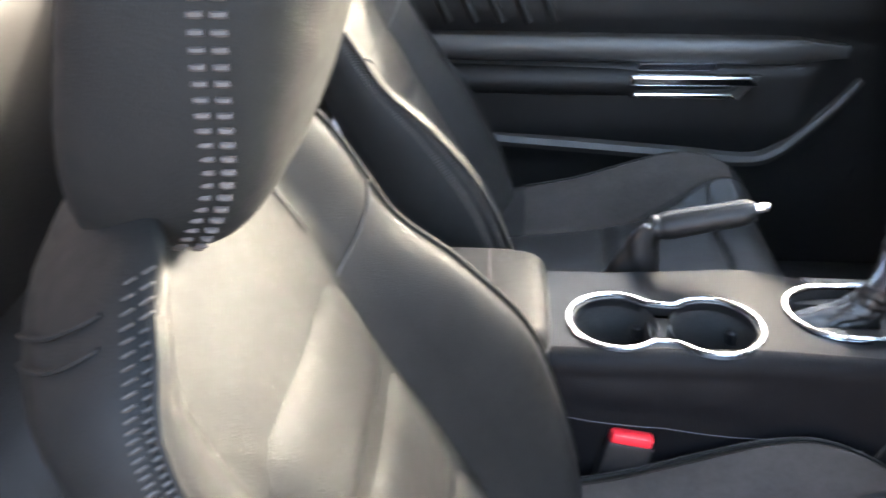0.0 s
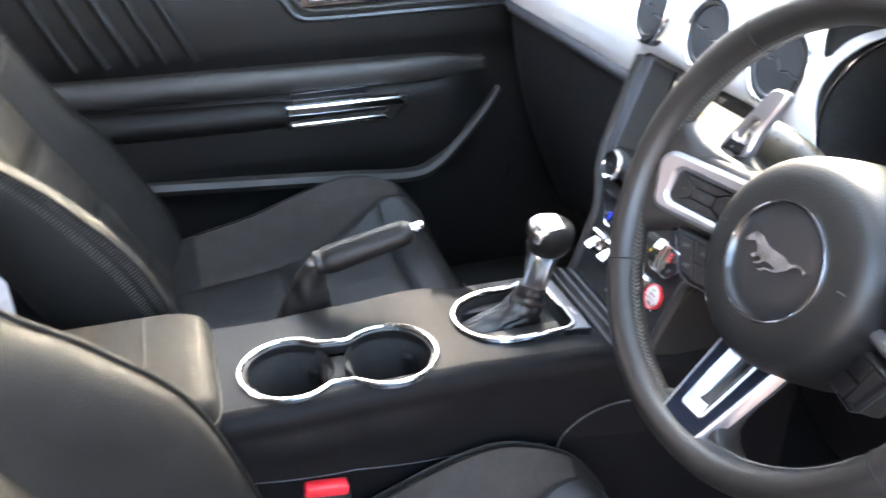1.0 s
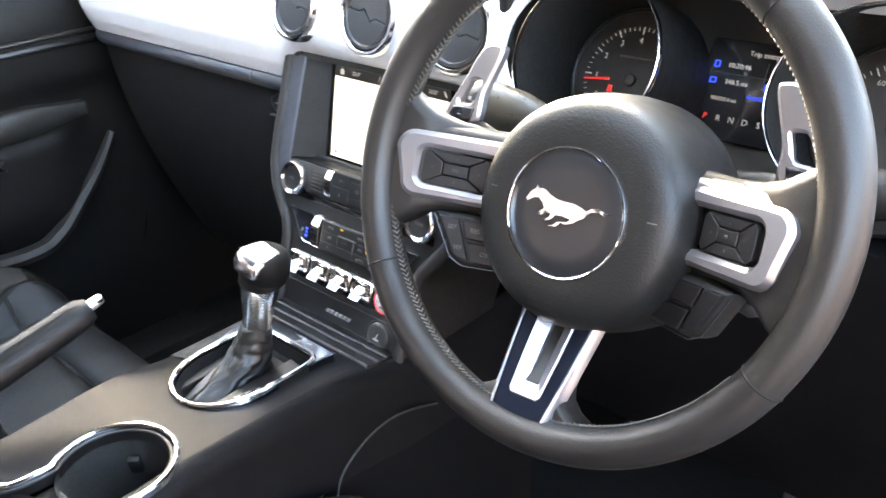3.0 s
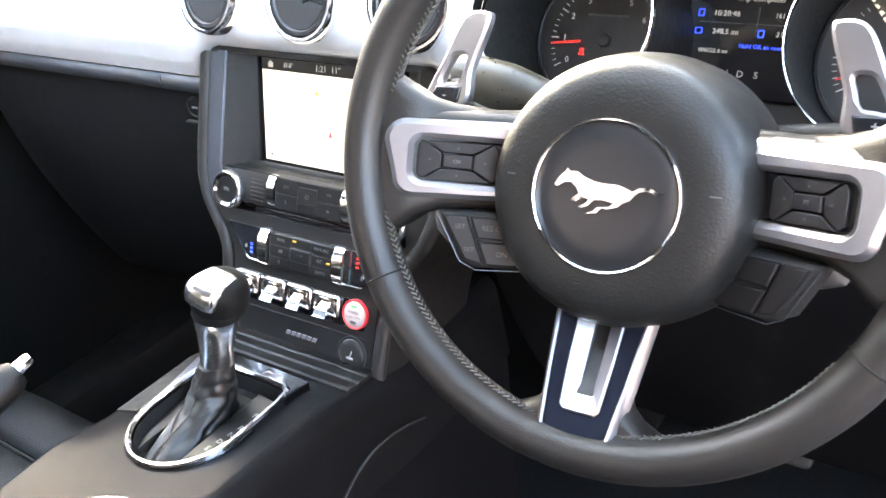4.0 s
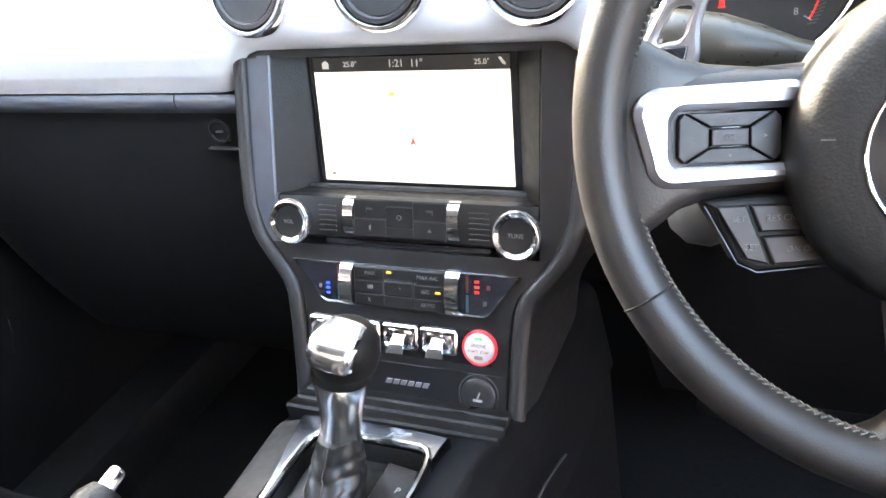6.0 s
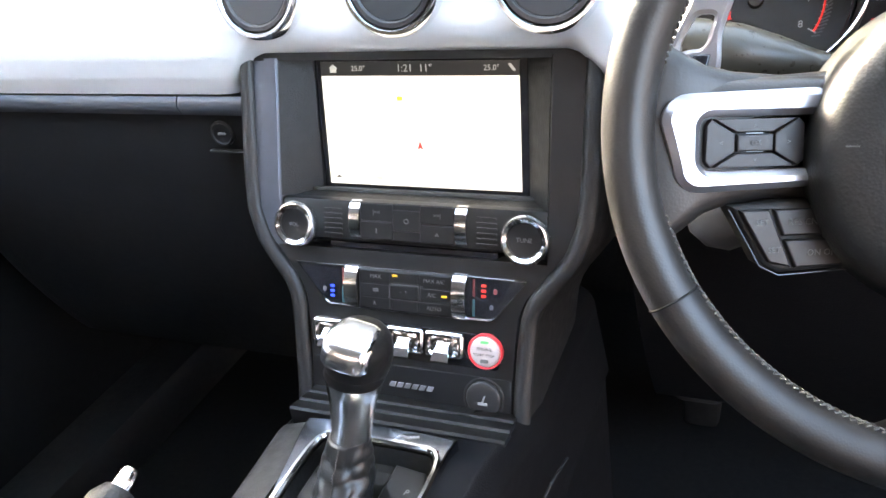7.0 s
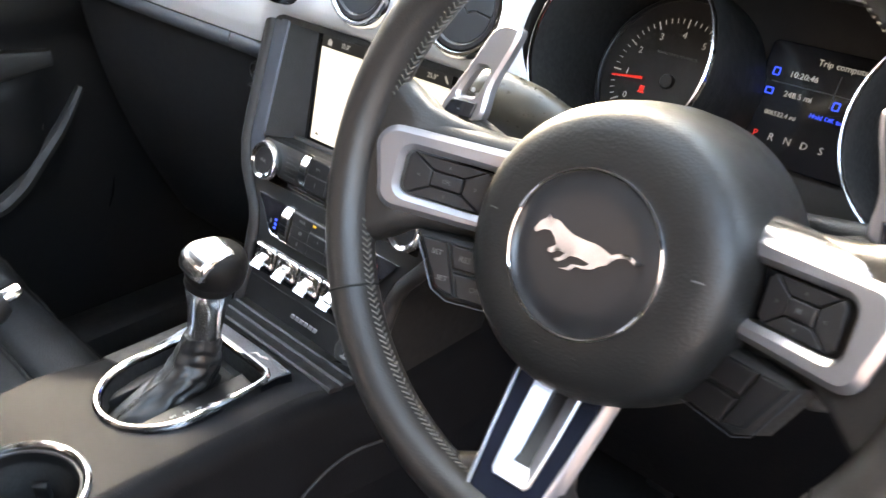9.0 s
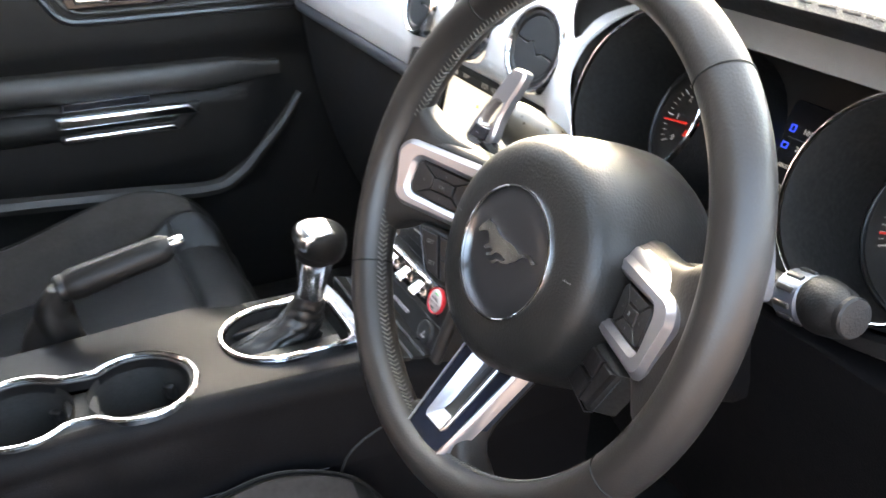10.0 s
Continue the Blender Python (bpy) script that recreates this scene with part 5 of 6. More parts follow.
# grey padded wing on the passenger side of the gate
def wing(u, v):
    y = lerp(-0.198, -0.088, u)
    x0, x1 = left_edge(y) + 0.008, table([-0.268, -0.235, -0.19, -0.15, -0.088], [-0.052, -0.050, -0.0475, -0.051, -0.060], y)
    x = lerp(x0, x1, v)
    return (x, y, deck_at(x, y) + 0.0012 + 0.0022 * math.sin(math.pi * v) ** 0.5 * math.sin(math.pi * u) ** 0.5)


part("knee_pad", thick(wing, 30, 10, (0, 0, -0.004)), WINGPAD, console, "grey soft pad beside the gear lever", 60)
# cup holders
cups = part("cup_ring", moved(ring_slab(cup_outline(0.0045), cup_outline(-0.0012), -0.003, 0.004, 0.0018), Matrix.Translation((0, 0, 0.4665))), CHROME, console, "chrome figure-of-eight cup holder ring")
part("cup_ledge", moved(ring_slab(cup_outline(-0.0010), cup_outline(-0.0050), -0.010, 0.0005, 0.001), Matrix.Translation((0, 0, 0.4660))), STACK_KEY, cups)
part("cup_bridge", block((0.068, 0.030, 0.05), pose(0.0495, -0.383, 0.428), 0.006), RUBBER, console)
for x, y, r in CUPS:
    well = part("cup_well", lathe([(r - 0.004, 0.0), (r - 0.006, -0.05), (r - 0.010, -0.085), (r - 0.016, -0.088), (0.004, -0.088)], 40, Matrix.Translation((x, y, 0.464))), RUBBER, console, "black cup holder well")
    for a in (15, 135, 255):
        part("cup_tab", block((0.008, 0.012, 0.020), Matrix.Translation((x, y, 0.430)) @ Matrix.Rotation(radians(a), 4, "Z") @ pose(r - 0.008, 0, 0, 0, -14, 0), 0.003), SATIN, well, "grey spring tab")
# lever gate
gate = part("gate_ring", moved(ring_slab(gate_outline(0.003), gate_outline(-0.0030), -0.010, 0.0045, 0.0018), Matrix.Translation((0, 0, 0.4635))), CHROME, console, "chrome lever gate surround")
part("gate_front", moved(ring_slab([(GATE_C + k * x, y) for x, y, k in [(0.0560 * math.cos(a), -0.186 + 0.0600 * math.sin(a), 1) for a in [radians(180 + 7.5 * i) for i in range(25)]] + [(0.0535, -0.150, 1), (0.0535, -0.128, 1), (0.0535, -0.114, 1), (0.0560, -0.1000, 1), (0.0350, -0.0985, 1), (0.012, -0.0982, 1), (-0.012, -0.0982, 1), (-0.040, -0.0990, 1), (-0.0700, -0.1020, 1), (-0.0690, -0.114, 1), (-0.0660, -0.130, 1), (-0.0610, -0.155, 1)]], gate_outline(0.0006), -0.010, 0.0015, 0.0010), Matrix.Translation((0, 0, 0.4635))), GLOSSMETAL, gate, "polished dark plate round the gate")
part("script_mark", moved(slab([(0.022, -0.1105), (0.026, -0.1040), (0.032, -0.1055), (0.040, -0.1030), (0.041, -0.1045), (0.033, -0.1075), (0.027, -0.1065)], 0.0, 0.0006, 0.0001), Matrix.Translation((0, 0, 0.4650))), BEZEL, gate)
part("gate_well", loft([[(x, y, z) for x, y in gate_outline(g)] for g, z in ((-0.004, 0.463), (-0.006, 0.447), (-0.010, 0.443))], True, True, ends=(False, True)), TUBE, gate, "black sunken gate")
part("gate_panel", moved(slab([(0.028, -0.230), (0.042, -0.215), (0.052, -0.192), (0.0565, -0.160), (0.0575, -0.138), (0.053, -0.126), (0.028, -0.123)], 0.0, 0.010, 0.001), Matrix.Translation((0, 0, 0.4430))), STACK_KEY, gate)
part("gate_panel", moved(slab([(-0.016, -0.226), (-0.016, -0.123), (-0.026, -0.123), (-0.031, -0.132), (-0.0315, -0.160), (-0.030, -0.190), (-0.024, -0.214)], 0.0, 0.010, 0.001), Matrix.Translation((0, 0, 0.4430))), STACK_KEY, gate)
for i, ch in enumerate("PRNDS"):
    words(ch, 0.0075, 0.047 - 0.0016 * max(0, i - 1) ** 1.5, -0.148 - (0.0075 + 0.0105 * i if i else 0), 0.4534, gate, PRINT, "gear_letter", turn=-8)
# armrest lid
def lid_ring(y, k, top):
    xl, xr = -0.068 * k, 0.122 * k
    zt, zb = top, 0.440
    pts = []
    for i in range(9):
        a = radians(90 * i / 8)
        pts.append((xr - 0.020 + 0.020 * math.sin(a), y, zt - 0.022 + 0.022 * math.cos(a)))
    pts += [(xr, y, zb), (xl, y, zb)]
    for i in range(9):
        a = radians(90 - 90 * i / 8)
        pts.append((xl + 0.020 - 0.020 * math.sin(a), y, zt - 0.022 + 0.022 * math.cos(a)))
    return pts


lid = part("armrest_lid", loft([lid_ring(y, k, t) for y, k, t in ((-0.95, 1, 0.497), (-0.60, 1, 0.497), (-0.555, 0.995, 0.4965), (-0.538, 0.98, 0.4955), (-0.526, 0.955, 0.493), (-0.517, 0.92, 0.489), (-0.511, 0.87, 0.482), (-0.508, 0.80, 0.471))]), SEAT_HIDE, console, "padded leather armrest lid", 50)
part("lid_seam", tube(smooth_path([(-0.068, -0.90, 0.470), (-0.068, -0.60, 0.470), (-0.066, -0.54, 0.470), (-0.0585, -0.5115, 0.468), (0.02, -0.5075, 0.467), (0.106, -0.5115, 0.468), (0.1195, -0.54, 0.470), (0.1222, -0.60, 0.470), (0.1222, -0.90, 0.470)], 70), 0.0012, 5), RUBBER, lid)
part("cross_seam", tube([(lerp(-0.052, 0.104, i / 20), -0.575, 0.4972) for i in range(21)], 0.0010, 5), RUBBER, lid)

# ---- gear lever ----
lever = thing("gear_lever", (0.006, -0.15, 0.445), "polished metal gear lever with a leather boot", "gear lever")
LB, LT = Vector((0.006, -0.147, 0.478)), Vector((0.0205, -0.140, 0.548))
ax = (LT - LB).normalized()
LM = Matrix.Translation(LB) @ Vector((0, 0, 1)).rotation_difference(ax).to_matrix().to_4x4()
shaft = part("shaft", lathe([(0.0128, -0.004), (0.0133, 0.0), (0.0137, 0.010), (0.0146, 0.030), (0.0160, 0.048), (0.0182, 0.060), (0.0200, 0.0690), (0.0204, 0.0725)], 36, LM), STEEL, lever, "polished metal shaft")
part("neck", lathe([(0.0160, 0.069), (0.0200, 0.0715), (0.0212, 0.0745), (0.0200, 0.080)], 32, LM), KNOB, lever, "short leather neck under the knob")
KC, KR = Vector((0.0, 0.004, 0.0880)), (0.0232, 0.0265, 0.0225)     # knob centre and half sizes about the lever's axis


def grip(k, a):
    """Pear-shaped lever knob about its own axis, longer to the front."""
    h = lerp(-1.0, 1.0, k)
    r = max(0.0, 1 - abs(h) ** 3.0) ** (1 / 3.0)
    pull = 1 - 0.10 * max(0.0, -h)
    return LM @ (KC + Vector((r * KR[0] * pull * math.cos(a), r * KR[1] * pull * math.sin(a) - 0.002 * h, KR[2] * h)))


ks = [0.5 - 0.5 * math.cos(math.pi * i / 22) for i in range(23)]
ks[0], ks[-1] = 0.008, 0.992
kn = part("knob", loft([[grip(k, 2 * math.pi * i / 36) for i in range(36)] for k in ks]), KNOB, lever, "black leather lever knob", 60)


def cap(grow, wide):
    def f(u, v):
        b = lerp(0.12, 1.80, v)
        narrow = wide * (1 - 0.16 * ease(0.55, 1.0, v)) * (1 - 0.25 * ease(0.10, 0.0, v))
        x = lerp(-narrow, narrow, u)
        d = max(0.05, 1 - abs(x / KR[0]) ** 3.0) ** (1 / 3.0) + grow
        c, q = math.cos(b), math.sin(b)
        m_ = (abs(c) ** 3.0 + abs(q) ** 3.0) ** (-1 / 3.0)
        return LM @ (KC + Vector((x, -d * m_ * c * KR[1] - 0.002 * q, d * m_ * q * KR[2])))
    return f


part("chrome_cap", thick(cap(0.055, 0.0140), 16, 26, (0.0, 0.003, -0.003)), CAPMETAL, kn, "bright metal cap plate", 60)
part("cap_edge", thick(cap(0.030, 0.0160), 16, 26, (0.0, 0.003, -0.003)), CHROME, kn, "chrome cap edge", 60)
boot_rings = []
prof = ((0.444, 0.021, 0.050, -0.038), (0.449, 0.0205, 0.044, -0.034), (0.455, 0.0200, 0.036, -0.024), (0.462, 0.0195, 0.029, -0.014), (0.470, 0.0190, 0.0235, -0.007), (0.478, 0.0180, 0.0205, -0.003), (0.486, 0.0172, 0.0182, 0.0), (0.493, 0.0160, 0.0164, 0.001), (0.499, 0.0146, 0.0146, 0.002))
for i in range(33):
    z = lerp(0.444, 0.499, i / 32)
    rx, ry, dy = (table([p[0] for p in prof], [p[c] for p in prof], z) for c in (1, 2, 3))
    low = 1 - i / 32
    ring = []
    for j in range(56):
        a = 2 * math.pi * j / 56
        # gathered pleats run down the hide, slack rolls lie round it
        pleat = abs(math.sin(3.5 * a + 0.8 * math.sin(i * 0.30))) ** 0.6 - 0.6
        roll = abs(math.sin(i * 0.55 + 1.1 * math.sin(a + 0.5) + 0.6 * math.sin(3 * a))) ** 0.7 - 0.6
        w = 1 + (0.05 + 0.13 * low) * pleat + 0.13 * math.sin(math.pi * low) * roll
        ring.append((0.005 + max(0.0, z - 0.478) * 0.207 + rx * w * math.cos(a), -0.148 + dy + ry * w * math.sin(a), z + 0.002 * low * math.sin(5 * a + i * 0.4)))
    boot_rings.append(ring)
boot = part("boot", loft(boot_rings), BOOT_HIDE, lever, "creased black leather boot", 70)
rows = bmesh.new()
for i in range(len(boot_rings) - 1):
    p, q = Vector(boot_rings[i][42]), Vector(boot_rings[i + 1][42])
    tube([p.lerp(q, 0.1) + Vector((0, -0.0008, 0.0006)), p.lerp(q, 0.8) + Vector((0, -0.0008, 0.0006))], 0.0006, 4, bm=rows)
part("stitching", rows, SEAT_THREAD, boot)

# ---- handbrake ----
brake = thing("handbrake", (-0.10, -0.40, 0.42), "raised handbrake lever with a leather grip and chrome button", "handbrake")
g0, g1 = Vector((-0.083, -0.376, 0.514)), Vector((-0.079, -0.266, 0.541))
part("grip", tube([g0.lerp(g1, i / 14) for i in range(15)], lambda f: table([0, 0.04, 0.12, 0.9, 0.97, 1], [0.012, 0.0148, 0.0156, 0.0142, 0.0128, 0.0095], f), 20, flat=1.12), GRIP_HIDE, brake, "black leather grip")
d = (g1 - g0).normalized()
up = Vector((0, -d.z, d.y))
part("release_button", tube([g1 - d * 0.002 + up * 0.0025, g1 + d * 0.004 + up * 0.0025, g1 + d * 0.012 + up * 0.0025, g1 + d * 0.014 + up * 0.0025], lambda f: (0.0060, 0.0060, 0.0057, 0.0045)[min(3, int(f * 3.01))], 18), CHROME, brake, "chrome release button")
part("collar", tube([g0 - d * 0.006, g0 - d * 0.004, g0 + d * 0.001, g0 + d * 0.003], lambda f: (0.0125, 0.0152, 0.0152, 0.0140)[min(3, int(f * 3.01))], 20), STACK_KEY, brake, "dark collar")
part("grip_seam", tube([g0.lerp(g1, 0.08 + 0.84 * i / 16) + Vector((0.0040, 0, -0.0002)) + up * table([0, 0.1, 0.9, 1], [0.0150, 0.0158, 0.0146, 0.0132], i / 16) for i in range(17)], 0.0006, 5), RUBBER, brake)
br_rings = []
path = smooth_path([(-0.100, -0.400, 0.425), (-0.098, -0.396, 0.450), (-0.093, -0.392, 0.475), (-0.088, -0.388, 0.498), (-0.084, -0.380, 0.516)], 34)
for i, p in enumerate(path):
    f = i / 33
    r = lerp(0.036, 0.0145, f ** 0.7)
    ring = []
    for j in range(48):
        a = 2 * math.pi * j / 48
        slack = abs(math.sin(i * 0.21 + 1.7 * math.sin(a + 1.0) + 0.7 * math.sin(2 * a))) ** 0.6 - 0.6
        pleat = abs(math.sin(2.5 * a + 0.15 * i)) ** 0.6 - 0.6
        w = 1 + 0.20 * math.sin(math.pi * min(1.0, f * 1.1)) * slack + 0.20 * (1 - f) * pleat
        ring.append((p.x + r * 0.8 * w * math.cos(a), p.y + r * (1.1 - 0.3 * f) * w * math.sin(a), p.z))
    br_rings.append(ring)
part("boot", loft(br_rings), BOOT_HIDE, brake, "creased leather boot", 70)

# ---- footrest and pedals ----
rest_m = pose(0.190, 0.405, 0.175, 62, 0, 0)
footrest = thing("footrest", (0.190, 0.44, 0.06), "black ribbed rubber footrest in the driver's footwell", "footrest")
rest_pad = part("pad", moved(slab(rr(0.062, 0.110, 0.010), -0.020, 0.0, 0.004), rest_m), RUBBER, footrest, "black rubber pad")
for i in range(5):
    part("rib", block((0.046, 0.005, 0.005), rest_m @ pose(0, (i - 2) * 0.020, 0.0015), 0.0015), GREYBACK, rest_pad, "worn grey rib")
part("bracket", block((0.05, 0.09, 0.10), pose(0.190, 0.455, 0.105), 0.01), CARPET, footrest)
for x, w, h, nm in ((0.285, 0.075, 0.055, "brake_pedal"), (0.405, 0.050, 0.13, "accelerator_pedal")):
    pd = thing(nm, (x, 0.42, 0.02), "black rubber " + nm.replace("_", " ") + " with ribs", "pedal")
    pm = pose(x, 0.40, 0.17, 58, 0, 0)
    plate_ = part("pad", moved(slab(rr(w, h, 0.008), -0.012, 0.0, 0.003), pm), RUBBER, pd)
    for i in range(4):
        part("rib", block((w * 0.8, 0.004, 0.004), pm @ pose(0, (i - 1.5) * h / 5, 0.001), 0.001), BUTTON, plate_)
    part("arm", tube([(x, 0.415, 0.175), (x, 0.50, 0.26), (x, 0.56, 0.42)], 0.010, 8), PLASTIC, pd)


# ---- steering wheel ----
WF = pose(0.3672, -0.1302, 0.719, 68.3, 0, 0) @ pose(0, 0, 0, 0, 0, 2.3) @ pose(0, 0, 0, 0, 2.0, 0)
wheel = thing("steering_wheel", (0.367, -0.09, 0.66), "black leather three-spoke steering wheel with silver trim", "steering wheel", m=WF)
RC, RR = (0.0015, 0.0125, 0.0025), 0.1605


def rim_point(a, b, grow=0.0):
    """a: the angle round the wheel; b: round the rim's section."""
    deg = math.degrees(a) % 360
    fat = 1 + 0.10 * (math.exp(-((deg - 145) / 24) ** 2) + math.exp(-((deg - 35) / 24) ** 2))
    rr_, rz = (0.0132 * fat + grow), (0.0162 + grow)
    r = RR + rr_ * math.cos(b)
    return Vector((RC[0] + r * math.cos(a), RC[1] + r * math.sin(a), RC[2] + rz * math.sin(b)))


N = 160
rim = part("rim", loft([[rim_point(2 * math.pi * i / N, 2 * math.pi * j / 24) for j in range(24)] for i in range(N)], wrap=True), RIM_LEATHER, wheel, "black leather-wrapped rim", 60)
for deg in (211, 331, 131, 49):
    a = radians(deg)
    part("rim_seam", tube([rim_point(a, 2 * math.pi * j / 28, 0.0) for j in range(28)], 0.0007, 5, closed=True), TUBE, rim, "dark leather seam")
# baseball stitching along the inner edge of the rim
for nm, d0, d1 in (("stitching", 196, 262), ("stitching", 278, 328), ("stitching", 112, 168), ("stitching", 12, 68)):
    rows = bmesh.new()
    n = int((d1 - d0) / 1.4)
    for i in range(n):
        a0, a1 = radians(d0 + i * 1.4), radians(d0 + i * 1.4 + 1.0)
        p = [rim_point(lerp(a0, a1, k / 3), lerp(math.pi * 0.93, math.pi * 1.0, k / 3), 0.0003) for k in range(4)]
        q = [rim_point(lerp(a0, a1, k / 3), lerp(math.pi * 1.07, math.pi * 1.0, k / 3), 0.0003) for k in range(4)]
        tube(p, 0.0006, 4, bm=rows)
        tube(q, 0.0006, 4, bm=rows)
    part(nm, rows, RIM_THREAD, rim, "pale crossed stitching")

# hub
hub = part("hub_cover", lathe([(0.050, -0.115), (0.074, -0.105), (0.0800, -0.090), (0.0802, -0.068), (0.0786, -0.046), (0.0762, -0.028), (0.0738, -0.0165), (0.0715, -0.0098), (0.0683, -0.0052), (0.0638, -0.0022), (0.0575, -0.0003), (0.0510, 0.0006), (0.0445, 0.0010), (0.0415, 0.0006), (0.036, -0.0005)], 72, Matrix.Translation((0.0, -0.0020, 0.0)) @ Matrix.Diagonal((1.02, 1.03, 1.0, 1.0))), HUB, wheel, "domed black airbag cover", 60)
part("badge_disc", slab(circle(0.0408, 64, -0.0009, -0.003), -0.003, 0.0006, 0.0006, 0.0004), SATIN, hub, "satin black badge disc")
part("badge_ring", lathe([(0.0430, -0.002), (0.0430, 0.0012), (0.0425, 0.0024), (0.0417, 0.0027), (0.0409, 0.0022), (0.0405, 0.0004)], 72, Matrix.Translation((-0.0009, -0.003, 0.0)), ends=(False, False)), MIRROR, hub, "chrome badge ring")
# plain running-animal emblem in silver
emblem = [(-0.0300, 0.0012), (-0.0270, 0.0062), (-0.0240, 0.0090), (-0.0228, 0.0112), (-0.0212, 0.0094), (-0.0170, 0.0096), (-0.0120, 0.0070), (-0.0070, 0.0052), (0.0000, 0.0046), (0.0060, 0.0048), (0.0110, 0.0036), (0.0150, 0.0020), (0.0185, 0.0042), (0.0235, 0.0052), (0.0290, 0.0030), (0.0325, 0.0038),
          (0.0285, 0.0010), (0.0235, 0.0030), (0.0190, 0.0020), (0.0158, -0.0008), (0.0140, -0.0032), (0.0100, -0.0052), (0.0080, -0.0074), (0.0020, -0.0094), (-0.0010, -0.0090), (-0.0040, -0.0122), (-0.0105, -0.0130), (-0.0060, -0.0112), (-0.0038, -0.0088), (0.0030, -0.0076), (0.0052, -0.0056),
          (-0.0010, -0.0046), (-0.0060, -0.0052), (-0.0085, -0.0082), (-0.0130, -0.0106), (-0.0150, -0.0094), (-0.0108, -0.0076), (-0.0092, -0.0050), (-0.0128, -0.0048), (-0.0165, -0.0072), (-0.0195, -0.0068), (-0.0185, -0.0050), (-0.0150, -0.0026), (-0.0170, 0.0010), (-0.0205, 0.0034), (-0.0240, 0.0028), (-0.0280, 0.0000)]
part("emblem", relief(emblem, 0.0004, 0.0024), EMBLEM, hub, "polished silver emblem")
for s in (-1, 1):
    part("horn_mark", block((0.006, 0.0007, 0.0003), pose(s * 0.058, 0.004, 0.0002, 0, s * 14, 0), 0), FAINT, hub)
part("airbag_mark", block((0.026, 0.0030, 0.0006), pose(0, -0.054, 0.0001, 14, 0, 0), 0.0002), HUB, hub)


def spoke(s):
    name = "left" if s < 0 else "right"
    fx = lambda pts: [(-x, y) for x, y in pts] if s > 0 else list(pts)
    # the silver plate and its keys rise from the hub outwards
    T = pose(s * 0.118, -0.004, -0.0015, 0, -s * 25, 0) @ pose(-s * 0.120, 0, 0.0095)
    TL = T @ pose(-s * 0.008, -0.002, 0.001)
    # leather arm from the hub into the rim
    rings = []
    for x, y0, y1, z0, z1 in ((-0.058, -0.026, 0.044, -0.070, -0.046), (-0.090, -0.020, 0.042, -0.058, -0.033), (-0.112, -0.022, 0.044, -0.044, -0.0200), (-0.124, -0.026, 0.047, -0.038, -0.0115), (-0.134, -0.034, 0.053, -0.034, -0.0045), (-0.145, -0.042, 0.060, -0.024, -0.0010), (-0.153, -0.052, 0.070, -0.013, 0.0015)):
        o = rr(y1 - y0, z1 - z0, 0.009, (y0 + y1) / 2, (z0 + z1) / 2)
        rings.append([(-x if s > 0 else x, y - 0.003, z + table([0.058, 0.125, 0.158], [0.007, 0.009, 0.004], -x)) for y, z in (o if s < 0 else o[::-1])])
    arm = part("spoke", loft(rings), RIM_LEATHER, wheel, "leather-covered spoke", 60)
    outer = rr(0.088, 0.048, 0.013, -0.102, 0.0100, 7) if s < 0 else rr(0.087, 0.048, 0.013, -0.1015, 0.0090, 7)
    inner = rr(0.066, 0.026, 0.006, -0.0945 if s < 0 else -0.0920, 0.010, 7)
    o = [(x + (0.006 if x < -0.125 and y < 0.0 else 0) - 0.0, y + 0.002 * (x + 0.14) / 0.07) for x, y in outer]
    bez = ring_slab(fx(o), fx(inner), -0.020, -0.0078, 0.0034)
    b = part("bezel", moved(bez, T), BEZEL, arm, "satin silver spoke bezel")
    # key pad: a centre key with four round it
    cx, cy, w, h = (-0.1000 if s < 0 else -0.1000), 0.010, (0.050 if s < 0 else 0.042), 0.0235
    part("pad_base", moved(slab(fx(rr(0.068, 0.025, 0.005, -0.094, 0.010)), -0.020, -0.0170, 0.001), T), GLOSS, b)
    x0, x1, y0, y1 = cx - w / 2, cx + w / 2, cy - h / 2, cy + h / 2
    i0, i1, j0, j1 = cx - w * 0.19, cx + w * 0.19, cy - 0.0045, cy + 0.0045
    g = 0.0004
    keys = ([(x0 + 0.004 + g, y1), (x1 - 0.004 - g, y1), (i1 - g, j1 + g), (i0 + g, j1 + g)],
            [(x0 + 0.004 + g, y0), (i0 + g, j0 - g), (i1 - g, j0 - g), (x1 - 0.004 - g, y0)],
            [(x0, y0 + 0.003), (x0 + 0.003, y0), (i0 - g, j0 + 0.0), (i0 - g, j1), (x0 + 0.003, y1), (x0 + 0.0005, y1 - 0.003)],
            [(x1, y0 + 0.003), (x1, y1 - 0.003), (x1 - 0.003, y1), (i1 + g, j1), (i1 + g, j0), (x1 - 0.003, y0)],
            [(i0 + g, j0 + g), (i1 - g, j0 + g), (i1 - g, j1 - g), (i0 + g, j1 - g)])
    for kx, key in enumerate(keys):
        part("key", moved(slab(fx(key), -0.018, -0.0100 if kx < 4 else -0.0094, 0.0006), T), BUTTON, b)
    sx = 1 if s > 0 else -1
    for txt, tx, ty in ((("OK" if s < 0 else "M"), cx, cy), ("<", x0 + 0.008, cy), (">", x1 - 0.008, cy), ("^", cx, cy + 0.0075), ("v", cx, cy - 0.0082)):
        words(txt, 0.0036, -tx if s > 0 else tx, ty, -0.0086 if ty == cy and tx == cx else -0.0098, b, FAINT, "key_mark", m=T)
    # lower key group
    lowset = part("lower_keys", moved(slab(fx([(-0.118, -0.019), (-0.066, -0.016), (-0.044, -0.051), (-0.092, -0.0535), (-0.101, -0.049)]), -0.030, -0.014, 0.003), TL), RUBBER, wheel, "lower spoke key group")
